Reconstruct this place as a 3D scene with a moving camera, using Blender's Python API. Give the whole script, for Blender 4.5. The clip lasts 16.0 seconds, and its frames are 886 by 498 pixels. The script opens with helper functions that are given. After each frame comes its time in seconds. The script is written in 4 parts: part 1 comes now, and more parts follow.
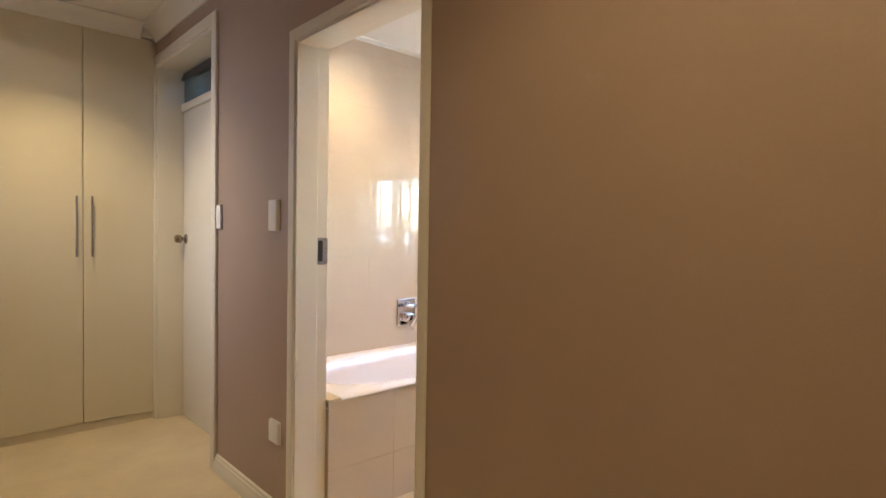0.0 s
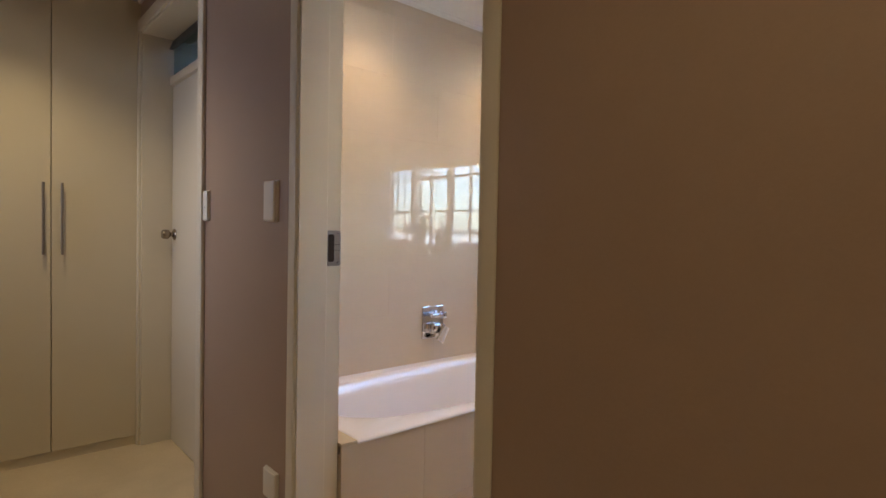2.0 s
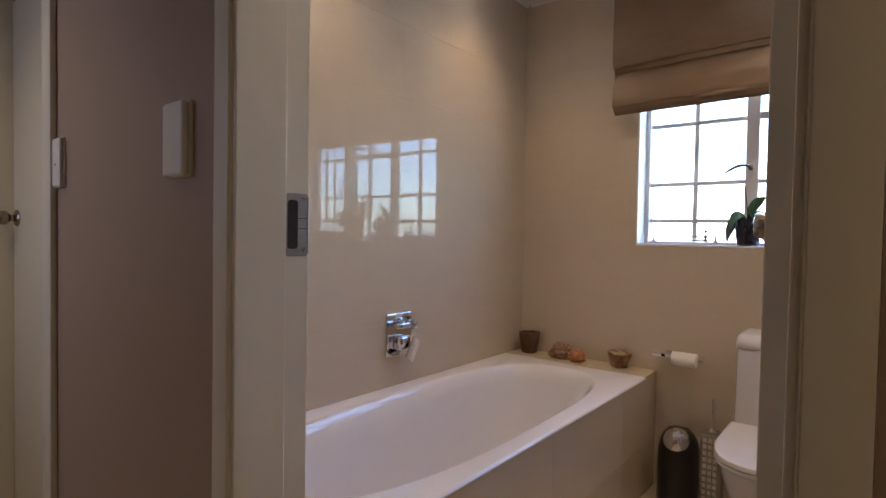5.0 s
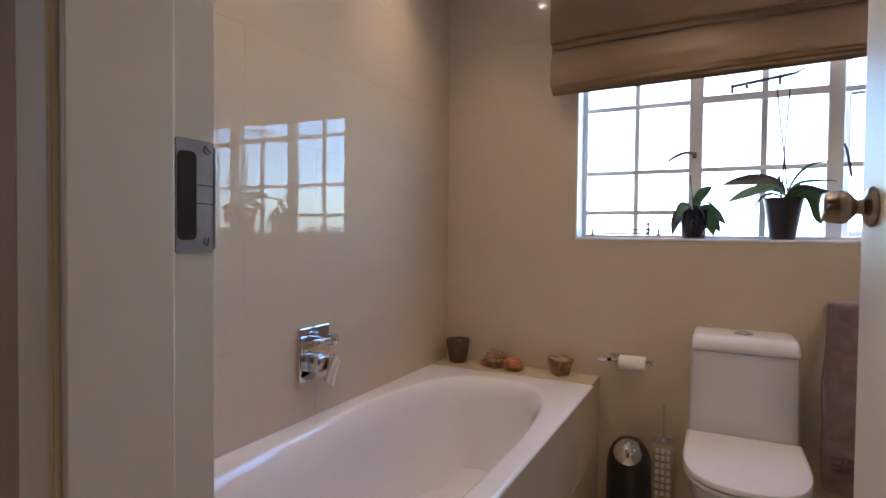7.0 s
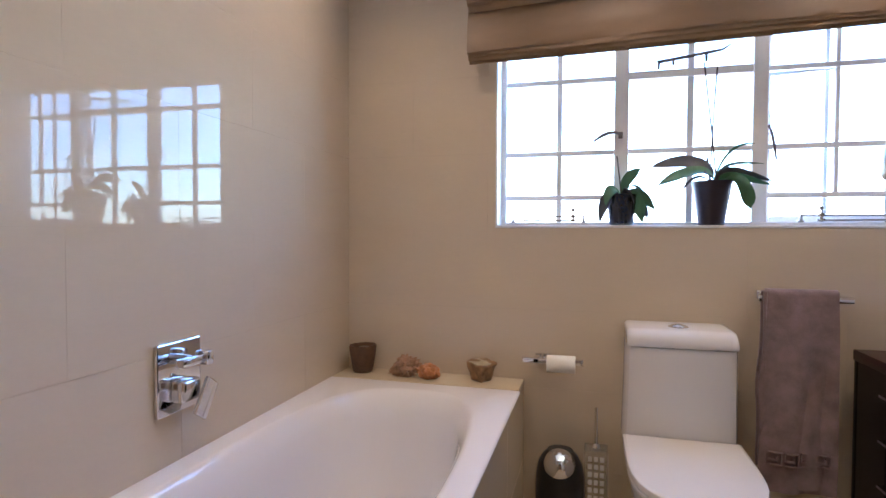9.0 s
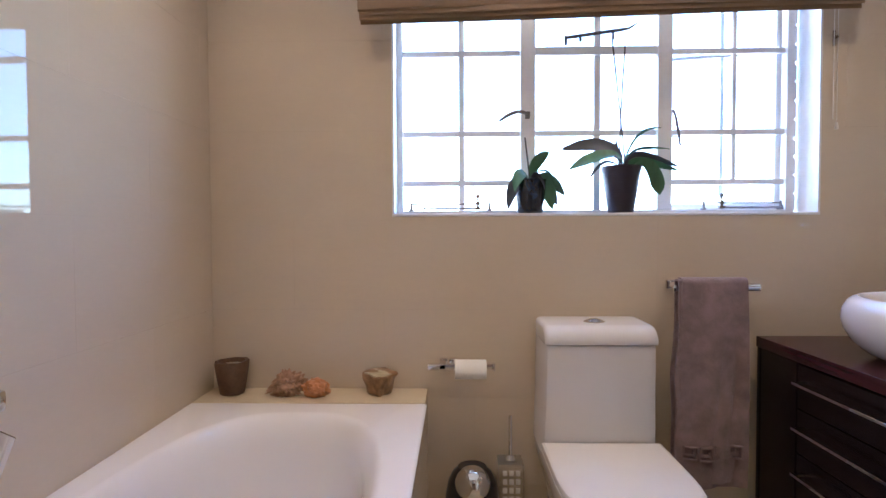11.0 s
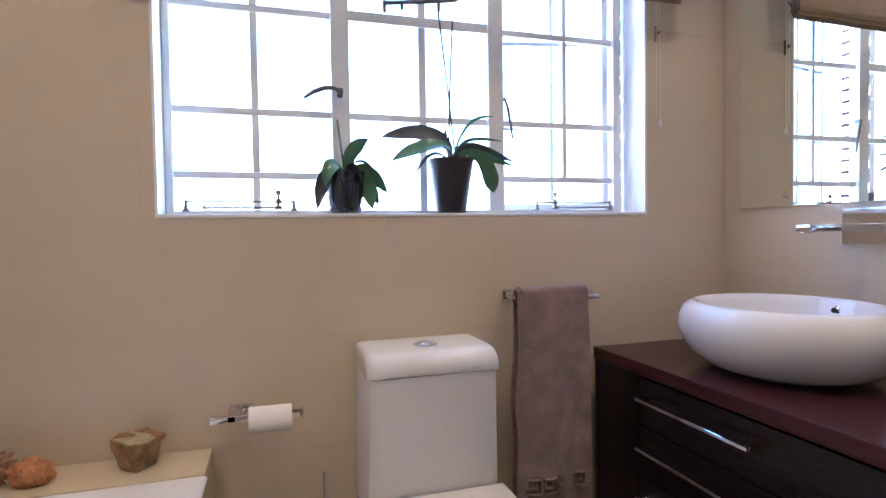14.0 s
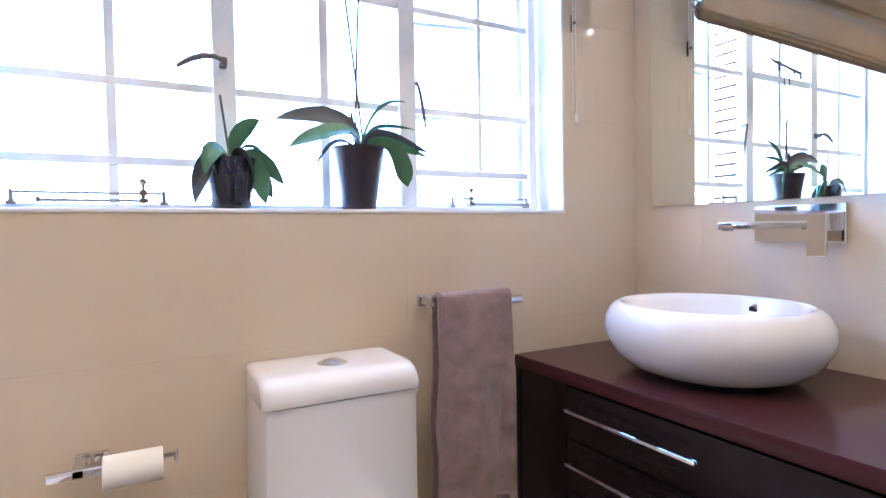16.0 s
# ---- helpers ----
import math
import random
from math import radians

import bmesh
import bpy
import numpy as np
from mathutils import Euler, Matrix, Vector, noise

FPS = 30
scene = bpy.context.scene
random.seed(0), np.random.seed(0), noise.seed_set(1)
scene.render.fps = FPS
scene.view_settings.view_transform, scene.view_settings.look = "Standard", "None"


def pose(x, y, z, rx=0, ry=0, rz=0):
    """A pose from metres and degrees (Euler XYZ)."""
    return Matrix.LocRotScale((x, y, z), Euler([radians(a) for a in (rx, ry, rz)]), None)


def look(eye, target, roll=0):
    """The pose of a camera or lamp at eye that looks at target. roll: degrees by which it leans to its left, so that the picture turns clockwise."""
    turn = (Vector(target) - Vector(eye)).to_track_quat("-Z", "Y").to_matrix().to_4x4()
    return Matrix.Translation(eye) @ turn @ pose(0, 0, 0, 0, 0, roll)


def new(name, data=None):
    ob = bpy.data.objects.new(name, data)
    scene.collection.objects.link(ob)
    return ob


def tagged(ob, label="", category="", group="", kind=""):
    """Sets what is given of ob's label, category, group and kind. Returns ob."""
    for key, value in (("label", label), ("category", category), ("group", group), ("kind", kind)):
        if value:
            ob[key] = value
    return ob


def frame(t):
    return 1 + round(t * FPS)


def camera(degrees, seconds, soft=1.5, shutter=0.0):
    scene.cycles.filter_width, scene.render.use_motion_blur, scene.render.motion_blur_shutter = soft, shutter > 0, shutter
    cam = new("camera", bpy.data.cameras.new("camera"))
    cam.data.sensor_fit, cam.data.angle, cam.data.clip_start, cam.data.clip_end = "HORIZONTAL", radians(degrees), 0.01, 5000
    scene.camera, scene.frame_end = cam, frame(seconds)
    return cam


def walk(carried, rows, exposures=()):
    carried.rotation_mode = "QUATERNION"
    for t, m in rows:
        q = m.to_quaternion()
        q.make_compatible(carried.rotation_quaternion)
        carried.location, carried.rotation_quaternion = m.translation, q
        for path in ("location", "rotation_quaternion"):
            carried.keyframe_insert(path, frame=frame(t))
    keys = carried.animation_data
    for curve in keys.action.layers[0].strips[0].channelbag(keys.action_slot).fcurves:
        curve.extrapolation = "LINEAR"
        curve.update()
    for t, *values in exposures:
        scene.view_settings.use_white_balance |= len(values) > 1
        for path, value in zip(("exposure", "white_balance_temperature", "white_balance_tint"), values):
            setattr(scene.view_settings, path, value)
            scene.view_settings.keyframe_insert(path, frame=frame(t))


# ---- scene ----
cam = camera(77.77, 16.0)
# seconds, x, y, z, tilt, lean, turn
PATH = [
    (0.0, 0.000, -0.000, 1.233, 88.442, -0.901, -42.700),
    (0.5, 0.080, 0.102, 1.224, 88.519, -1.031, -42.094),
    (1.0, 0.158, 0.223, 1.231, 88.490, -1.061, -41.596),
    (1.5, 0.216, 0.337, 1.223, 88.519, -1.156, -41.506),
    (2.0, 0.287, 0.490, 1.205, 88.463, -1.113, -41.550),
    (2.5, 0.342, 0.605, 1.197, 88.437, -0.982, -41.845),
    (3.0, 0.402, 0.713, 1.188, 88.494, -0.886, -42.422),
    (5.5, 0.610, 1.275, 1.137, 88.455, -0.976, -53.943),
    (6.0, 0.654, 1.341, 1.134, 88.514, -0.883, -56.500),
    (6.5, 0.723, 1.459, 1.129, 88.429, -0.768, -60.173),
    (7.0, 0.802, 1.546, 1.120, 88.493, -0.614, -63.243),
    (7.5, 0.868, 1.595, 1.111, 88.470, -0.535, -65.930),
    (8.0, 0.937, 1.638, 1.101, 88.500, -0.441, -68.520),
    (10.5, 1.281, 1.874, 1.060, 88.106, 0.146, -85.266),
    (11.0, 1.344, 1.889, 1.055, 88.160, 0.242, -88.592),
    (11.5, 1.430, 1.875, 1.055, 88.178, 0.322, -92.034),
    (12.0, 1.506, 1.863, 1.053, 88.209, 0.549, -95.204),
    (12.5, 1.564, 1.843, 1.054, 88.226, 0.691, -97.759),
    (13.0, 1.598, 1.829, 1.063, 88.288, 0.705, -101.088),
    (13.5, 1.649, 1.822, 1.058, 88.359, 0.817, -104.051),
    (14.0, 1.694, 1.821, 1.059, 88.311, 0.867, -106.808),
    (14.5, 1.744, 1.818, 1.058, 88.294, 0.875, -109.800),
    (15.0, 1.798, 1.814, 1.059, 88.289, 0.917, -112.889),
    (15.5, 1.849, 1.815, 1.055, 88.272, 1.010, -115.808),
    (16.0, 1.887, 1.814, 1.053, 88.296, 1.001, -118.458),
]
EXPOSURES = [(0.0, 5.08, 5780, 12), (1.5, 4.5, 5720, 13), (3.0, 3.9, 5620, 16), (5.5, 3.6, 5400, 18), (6.5, 3.62, 5350, 18), (8.0, 3.95, 5150, 18), (10.5, 4.32, 4980, 17), (11.5, 4.05, 4980, 18), (12.5, 3.95, 4980, 18), (14.0, 4.25, 4880, 17), (16.0, 5.0, 4650, 15)]
walk(cam, [(t, pose(x, y, z, rx, ry, rz)) for t, x, y, z, rx, ry, rz in PATH], EXPOSURES)

# ---- plan (metres) ----
XC, XI = 1.047, 1.197        # passage face and bathroom face of the wall with the doorway
XW, XO = 3.167, 3.400        # bathroom face and outside face of the window wall
YN, YS = 2.715, 0.400        # bath wall, basin wall
YB = 1.987                   # outer face of the bath panel
ZB, ZC = 2.370, 2.520        # ceilings of bathroom and passage
WX = 3.275                   # plane of the steel window
WY0, WY1, WZ0, WZ1 = 0.708, 2.101, 1.108, 2.060
DY0, DY1, DZ = 1.236, 2.011, 1.990
CUP = 3.870

# ---- world, sun, lamps ----
world = bpy.data.worlds.new("sky")
scene.world = world
world.use_nodes = True
wn = world.node_tree.nodes
sky = wn.new("ShaderNodeTexSky")
sky.sky_type = "NISHITA"
sky.sun_disc = False
sky.dust_density = 1.0
sky.sun_elevation = radians(52)
sky.sun_rotation = radians(250)
world.node_tree.links.new(sky.outputs[0], wn["Background"].inputs[0])
wn["Background"].inputs[1].default_value = 0.15
sun = new("sun", bpy.data.lights.new("sun", "SUN"))
sun.data.energy, sun.data.angle, sun.data.color = 5.0, radians(0.5), (1, 0.95, 0.88)
sun.matrix_world = look((0, 0, 0), (math.sin(radians(70)), math.cos(radians(70)), -math.tan(radians(52))))

# added fill lamp before the solid back wall, in place of cool daylight
side = new("side_fill", bpy.data.lights.new("side_fill", "AREA"))
side.data.shape, side.data.size, side.data.size_y = "RECTANGLE", 1.3, 0.8
side.data.energy, side.data.spread, side.data.color = 0.20, radians(85), (0.80, 0.86, 1.0)
side.matrix_world = look((-0.63, 3.05, 1.45), (1.0, 2.80, 1.2))


def down_lamp(x, y, z, watts, tone=(1.0, 0.75, 0.46), spread=140):
    lamp = new("downlight_lamp", bpy.data.lights.new("downlight_lamp", "SPOT"))
    lamp.data.energy, lamp.data.color, lamp.data.shadow_soft_size = watts, tone, 0.009
    lamp.data.spot_size, lamp.data.spot_blend = radians(spread), 0.9
    lamp.location = (x, y, z)
    return lamp


BATH_LIGHTS = [(1.70, 2.42), (2.61, 2.42), (1.70, 1.65), (2.61, 1.65), (1.70, 0.85), (2.61, 0.85)]
# first lights the cupboards; the other two are unseen, added to warm the wall
HALL_LIGHTS = [(0.42, 3.25), (0.30, 0.35), (0.3, -1.6)]
for lx, ly in BATH_LIGHTS:
    down_lamp(lx, ly, ZB - 0.030, 0.85, (1.0, 0.65, 0.31), 112)
for lx, ly in HALL_LIGHTS:
    down_lamp(lx, ly, ZC - 0.030, 2.1 if ly > 3 else 1.38, (1.0, 0.715, 0.325), 112 if ly > 3 else 140)


# ---- materials ----
def material(name, color, rough=0.5, metal=0.0, vary=0.08, scale=6.0, bump=0.0, fine=120.0, coat=0.0, spread=None, rand=0.0, transmission=0.0, sheen=0.0, rough_vary=0.06):
    m = bpy.data.materials.new(name)
    m.use_nodes = True
    nt = m.node_tree
    n, l = nt.nodes, nt.links
    b = n["Principled BSDF"]
    b.inputs["Roughness"].default_value = rough
    b.inputs["Metallic"].default_value = metal
    b.inputs["Coat Weight"].default_value = coat
    b.inputs["Coat Roughness"].default_value = 0.04
    b.inputs["Transmission Weight"].default_value = transmission
    b.inputs["Sheen Weight"].default_value = sheen
    co = n.new("ShaderNodeTexCoord")
    mp = n.new("ShaderNodeMapping")
    l.new(co.outputs["Object"], mp.inputs[0])
    if spread:
        mp.inputs["Scale"].default_value = spread
    big, small = n.new("ShaderNodeTexNoise"), n.new("ShaderNodeTexNoise")
    big.inputs["Scale"].default_value, small.inputs["Scale"].default_value = scale, fine
    big.inputs["Detail"].default_value, small.inputs["Detail"].default_value = 4, 3
    info = n.new("ShaderNodeObjectInfo")
    for q in (big, small):
        l.new(mp.outputs[0], q.inputs["Vector"])
    add = n.new("ShaderNodeMath")
    add.operation = "MULTIPLY_ADD"
    l.new(small.outputs[0], add.inputs[0])
    add.inputs[1].default_value = 0.4
    l.new(big.outputs[0], add.inputs[2])
    rnd = n.new("ShaderNodeMath")
    rnd.operation = "MULTIPLY_ADD"
    l.new(info.outputs["Random"], rnd.inputs[0])
    rnd.inputs[1].default_value = rand
    l.new(add.outputs[0], rnd.inputs[2])
    ramp = n.new("ShaderNodeMapRange")
    ramp.inputs["From Min"].default_value, ramp.inputs["From Max"].default_value = 0.4, 1.0 + rand
    ramp.inputs["To Min"].default_value, ramp.inputs["To Max"].default_value = 1 - vary, 1 + vary
    l.new(rnd.outputs[0], ramp.inputs["Value"])
    mul = n.new("ShaderNodeVectorMath")
    mul.operation = "SCALE"
    mul.inputs[0].default_value = color
    l.new(ramp.outputs[0], mul.inputs["Scale"])
    l.new(mul.outputs[0], b.inputs["Base Color"])
    rr = n.new("ShaderNodeMapRange")
    rr.inputs["From Min"].default_value, rr.inputs["From Max"].default_value = 0.3, 0.7
    rr.inputs["To Min"].default_value, rr.inputs["To Max"].default_value = max(0.01, rough * (1 - rough_vary)), min(1, rough * (1 + rough_vary))
    l.new(big.outputs[0], rr.inputs["Value"])
    l.new(rr.outputs[0], b.inputs["Roughness"])
    if bump:
        bp = n.new("ShaderNodeBump")
        bp.inputs["Strength"].default_value = bump
        bp.inputs["Distance"].default_value = 0.003
        l.new(add.outputs[0], bp.inputs["Height"])
        l.new(bp.outputs[0], b.inputs["Normal"])
    return m


TILE = material("glazed_cream_tile", (0.585, 0.50, 0.385), 0.025, vary=0.035, scale=3, fine=40, rand=0.08, spread=(1, 1, 3))
TILE.node_tree.nodes["Principled BSDF"].inputs["IOR"].default_value = 1.48
GROUT = material("cream_grout", (0.51, 0.43, 0.325), 0.6, vary=0.08, scale=9)
TAUPE = material("taupe_wall_paint", (0.365, 0.268, 0.208), 0.42, vary=0.05, scale=2.5, bump=0.25, fine=160)
WHITE = material("white_ceiling_paint", (0.78, 0.77, 0.74), 0.7, vary=0.03, scale=3, bump=0.1)
GLOSSW = material("cream_gloss_paint", (0.70, 0.655, 0.55), 0.42, vary=0.015, scale=3, rough_vary=0.0)
CUPW = material("cream_cupboard_lacquer", (0.64, 0.585, 0.455), 0.34, vary=0.02, scale=2, rough_vary=0.0)
STEELW = material("white_enamel_steel", (0.74, 0.74, 0.74), 0.35, vary=0.07, scale=14, bump=0.15)
CERAMIC = material("white_glazed_ceramic", (0.69, 0.68, 0.70), 0.025, vary=0.01, scale=3, rough_vary=0)
ACRYL = material("white_bath_acrylic", (0.78, 0.77, 0.80), 0.03, vary=0.01, scale=3, rough_vary=0)
for gm in (CERAMIC, ACRYL):
    gm.node_tree.nodes["Principled BSDF"].inputs["IOR"].default_value = 1.72
SEATP = material("white_seat_plastic", (0.71, 0.70, 0.72), 0.12, vary=0.02, scale=4)
CHROME = material("polished_chrome", (0.72, 0.72, 0.74), 0.05, 1.0, vary=0.03, scale=10)
BRASS = material("aged_nickel", (0.33, 0.28, 0.23), 0.25, 1.0, vary=0.15, scale=30, bump=0.08)
STEEL = material("brushed_steel", (0.30, 0.28, 0.27), 0.42, 1.0, vary=0.10, scale=30, rough_vary=0.0)
DARKW = material("espresso_wood_veneer", (0.011, 0.007, 0.009), 0.24, vary=0.25, scale=5, spread=(1, 12, 12), bump=0.08, fine=40)
TOPW = material("mahogany_stained_top", (0.040, 0.011, 0.016), 0.22, vary=0.3, scale=4, spread=(1, 14, 14), bump=0.06, fine=40)
DARKW.node_tree.nodes["Principled BSDF"].inputs["IOR"].default_value = 1.30
TOPW.node_tree.nodes["Principled BSDF"].inputs["IOR"].default_value = 1.40
HANDLE = material("dark_brushed_steel", (0.22, 0.19, 0.16), 0.42, 0.7, vary=0.08, scale=20)
BRONZE = material("grey_bronze", (0.16, 0.14, 0.13), 0.45, 0.6, vary=0.2, scale=30)
BLACK = material("black_plastic", (0.012, 0.012, 0.014), 0.3, vary=0.2, scale=20)
# near-black colour stands for the shade inside holes and grooves that are not cut
HOLE = material("recess_shade_brown", (0.02, 0.012, 0.01), 0.8, vary=0.2)
TOWEL = material("mauve_terry_towel", (0.225, 0.160, 0.168), 0.95, vary=0.38, scale=22, bump=1.0, fine=380, sheen=0.35)
TOWELB = material("mauve_towel_woven_band", (0.25, 0.185, 0.19), 0.9, vary=0.1, scale=25, bump=0.6, fine=300)
PAPER = material("white_tissue_paper", (0.80, 0.79, 0.76), 0.95, vary=0.04, scale=20, bump=0.3, fine=200)
BLIND = material("taupe_satin_fabric", (0.235, 0.148, 0.078), 0.40, vary=0.14, scale=5, bump=0.25, fine=500, sheen=0.3, spread=(1, 1, 3))
POTN = material("glazed_navy_pot", (0.012, 0.018, 0.035), 0.12, vary=0.2, scale=12, coat=0.5)
POTM = material("matt_plum_grey_pot", (0.022, 0.018, 0.030), 0.38, vary=0.1, scale=12)
LEAF = material("orchid_leaf", (0.06, 0.15, 0.075), 0.32, vary=0.35, scale=10, bump=0.1, spread=(1, 6, 1), rand=0.3)
LEAFD = material("dark_orchid_leaf", (0.05, 0.055, 0.062), 0.35, vary=0.3, scale=10, bump=0.1)
STEM = material("dry_stem", (0.05, 0.035, 0.025), 0.6, vary=0.2, scale=30)
BARK = material("bark_potting_mix", (0.06, 0.04, 0.025), 0.9, vary=0.4, scale=60, bump=1.0)
CLAY = material("dark_brown_stone", (0.105, 0.058, 0.032), 0.7, vary=0.35, scale=22, bump=0.8, fine=90)
WAX = material("candle_wax", (0.30, 0.24, 0.16), 0.5, vary=0.15, scale=20)
SHELL = material("rough_pink_shell", (0.36, 0.22, 0.14), 0.75, vary=0.5, scale=26, bump=1.0, fine=90)
SHELLO = material("orange_shell", (0.46, 0.20, 0.08), 0.5, vary=0.4, scale=30, bump=0.7, fine=100)
ROCK = material("green_brown_onyx", (0.24, 0.14, 0.07), 0.35, vary=0.75, scale=26, bump=0.8, fine=60)
ROCKT = material("yellow_green_onyx_top", (0.40, 0.35, 0.23), 0.3, vary=0.35, scale=30, bump=0.2)
LEDGE = material("cream_stone_ledge", (0.60, 0.52, 0.38), 0.25, vary=0.06, scale=9)
FLOORT = material("cream_floor_tile", (0.64, 0.55, 0.40), 0.25, vary=0.12, scale=4, rand=0.1, bump=0.05)
BUBBLE = material("clouded_acrylic_bubble", (0.80, 0.78, 0.74), 0.06, vary=0.05, transmission=0.35)
ACR = material("clear_acrylic", (0.75, 0.72, 0.68), 0.08, vary=0.1, transmission=0.8)
SWITCH = material("white_switch_plastic", (0.72, 0.70, 0.66), 0.3, vary=0.02)
PLASTER = material("peach_render_outside", (0.62, 0.44, 0.38), 0.9, vary=0.08, scale=3, bump=0.5)
# brick colour is lightened to carry the overexposed glare on the pier
BRICK = material("glare_paled_pink_brick", (0.55, 0.34, 0.29), 0.85, vary=0.2, scale=10, bump=0.8, rand=0.3)
MORTAR = material("dark_mortar", (0.02, 0.015, 0.014), 0.9, vary=0.1, scale=10, bump=0.6)
GROUND = material("outside_paving", (0.44, 0.41, 0.37), 0.9, vary=0.2, scale=2, bump=0.5)
BUSH = material("shrub_leaf", (0.05, 0.10, 0.03), 0.5, vary=0.4, scale=4)


def clear_glass(name, tint=(0.93, 0.98, 0.97)):
    m = bpy.data.materials.new(name)
    m.use_nodes = True
    n, l = m.node_tree.nodes, m.node_tree.links
    n.remove(n["Principled BSDF"])
    t, g, f, x = n.new("ShaderNodeBsdfTransparent"), n.new("ShaderNodeBsdfGlossy"), n.new("ShaderNodeMath"), n.new("ShaderNodeMixShader")
    w = n.new("ShaderNodeLayerWeight")
    w.inputs[0].default_value = 0.5
    f.operation = "POWER"
    f.inputs[1].default_value = 5
    a = n.new("ShaderNodeMath")
    a.operation, a.use_clamp = "MULTIPLY_ADD", True
    a.inputs[1].default_value, a.inputs[2].default_value = 0.6, 0.03
    l.new(w.outputs["Facing"], f.inputs[0])
    l.new(f.outputs[0], a.inputs[0])
    t.inputs[0].default_value = (*tint, 1)
    g.inputs["Roughness"].default_value = 0.02
    l.new(a.outputs[0], x.inputs[0])
    l.new(t.outputs[0], x.inputs[1])
    l.new(g.outputs[0], x.inputs[2])
    l.new(x.outputs[0], n["Material Output"].inputs[0])
    return m


GLASS = clear_glass("window_glass")
DIMG = clear_glass("transom_glass", (0.70, 0.80, 0.82))
MIRROR = bpy.data.materials.new("mirror_silver")
MIRROR.use_nodes = True
MIRROR.node_tree.nodes["Principled BSDF"].inputs["Metallic"].default_value = 1
MIRROR.node_tree.nodes["Principled BSDF"].inputs["Roughness"].default_value = 0.005
MIRROR.node_tree.nodes["Principled BSDF"].inputs["Base Color"].default_value = (0.86, 0.90, 0.87, 1)
GLOW = bpy.data.materials.new("halogen_glow")
GLOW.use_nodes = True
GLOW.node_tree.nodes["Principled BSDF"].inputs["Emission Color"].default_value = (1, 0.8, 0.55, 1)
GLOW.node_tree.nodes["Principled BSDF"].inputs["Emission Strength"].default_value = 28


# ---- mesh helpers ----
def box(bm, a, b, bevel=0.0, seg=2):
    """A box from corner a to corner b, its edges rounded by bevel, added to bm."""
    r = bmesh.ops.create_cube(bm, size=1)
    c = [(a[i] + b[i]) / 2 for i in range(3)]
    s = [abs(b[i] - a[i]) for i in range(3)]
    for v in r["verts"]:
        v.co = Vector([c[i] + v.co[i] * s[i] for i in range(3)])
    if bevel:
        es = {e for v in r["verts"] for e in v.link_edges}
        bmesh.ops.bevel(bm, geom=list(es), offset=bevel, segments=seg, affect="EDGES", profile=0.5)
    return bm


def rod(bm, a, b, r0, r1=None, seg=16, caps=True):
    """A round bar from a to b."""
    a, b = Vector(a), Vector(b)
    d = b - a
    m = Matrix.Translation((a + b) / 2) @ d.to_track_quat("Z", "Y").to_matrix().to_4x4()
    bmesh.ops.create_cone(bm, segments=seg, radius1=r0, radius2=r0 if r1 is None else r1, depth=d.length, cap_ends=caps, matrix=m)
    return bm


def lathe(bm, rings, seg=32, sx=1.0, sy=1.0, centre=(0, 0, 0), power=2.0):
    """Rings of (radius, height) turned round a vertical axis."""
    rows = []
    for r, z in rings:
        row = []
        for i in range(seg):
            a = 2 * math.pi * i / seg
            c, s = math.cos(a), math.sin(a)
            k = (abs(c) ** power + abs(s) ** power) ** (-1 / power)
            row.append(bm.verts.new((centre[0] + r * k * c * sx, centre[1] + r * k * s * sy, centre[2] + z)))
        rows.append(row)
    for p, q in zip(rows, rows[1:]):
        for i in range(seg):
            bm.faces.new((p[i], p[(i + 1) % seg], q[(i + 1) % seg], q[i]))
    if rings[0][0] > 1e-4:
        bm.faces.new(rows[0][::-1])
    if rings[-1][0] > 1e-4:
        bm.faces.new(rows[-1])
    return bm


def smooth(bm, angle=35):
    bmesh.ops.recalc_face_normals(bm, faces=bm.faces)
    for f in bm.faces:
        f.smooth = True
    for e in bm.edges:
        if len(e.link_faces) == 2:
            a, b = (f.calc_area() for f in e.link_faces)
            if e.calc_face_angle(0) > radians(angle) or max(a, b) > 25 * min(a, b) + 1e-9:
                e.smooth = False
    return bm


def part(name, bm, mat, parent=None, label="", kind=""):
    if len(bm.faces):
        smooth(bm)
    me = bpy.data.meshes.new(name)
    bm.to_mesh(me)
    bm.free()
    me.materials.append(mat)
    ob = new(name, me)
    if parent is not None:
        ob.parent = parent
    return tagged(ob, label=label, kind=kind)


def thing(name, label, category, at=(0, 0, 0), group="", kind=""):
    e = new(name)
    e.empty_display_size = 0.05
    e.location = at
    return tagged(e, label, category, group, kind)


def B():
    return bmesh.new()


def setting(name, bm, mat, label=""):
    return part(name, bm, mat, None, label, "structure")


# ---- shell ----
bm = B()
box(bm, (-0.75, -2.6, -0.12), (XO, 4.6, 0.0))
floor = setting("floor", bm, GROUT)
bm = B()
box(bm, (-0.65, -2.5, -0.002), (XC - 0.001, 3.92, 0.006))
box(bm, (XC - 0.001, 2.886, -0.002), (1.24, 3.829, 0.006))
setting("floor_passage", bm, FLOORT, "cream smooth passage floor")
bm = B()
box(bm, (XI - 0.001, YS - 0.12, ZB), (XO, YN + 0.085, ZB + 0.12))
setting("ceiling", bm, WHITE, "white painted bathroom ceiling")
bm = B()
box(bm, (-0.75, -2.6, ZC), (XI - 0.001, 4.6, ZC + 0.1))
box(bm, (XI, YN + 0.086, ZC), (3.0, 4.6, ZC + 0.1))
setting("ceiling_passage", bm, WHITE, "white painted passage ceiling")

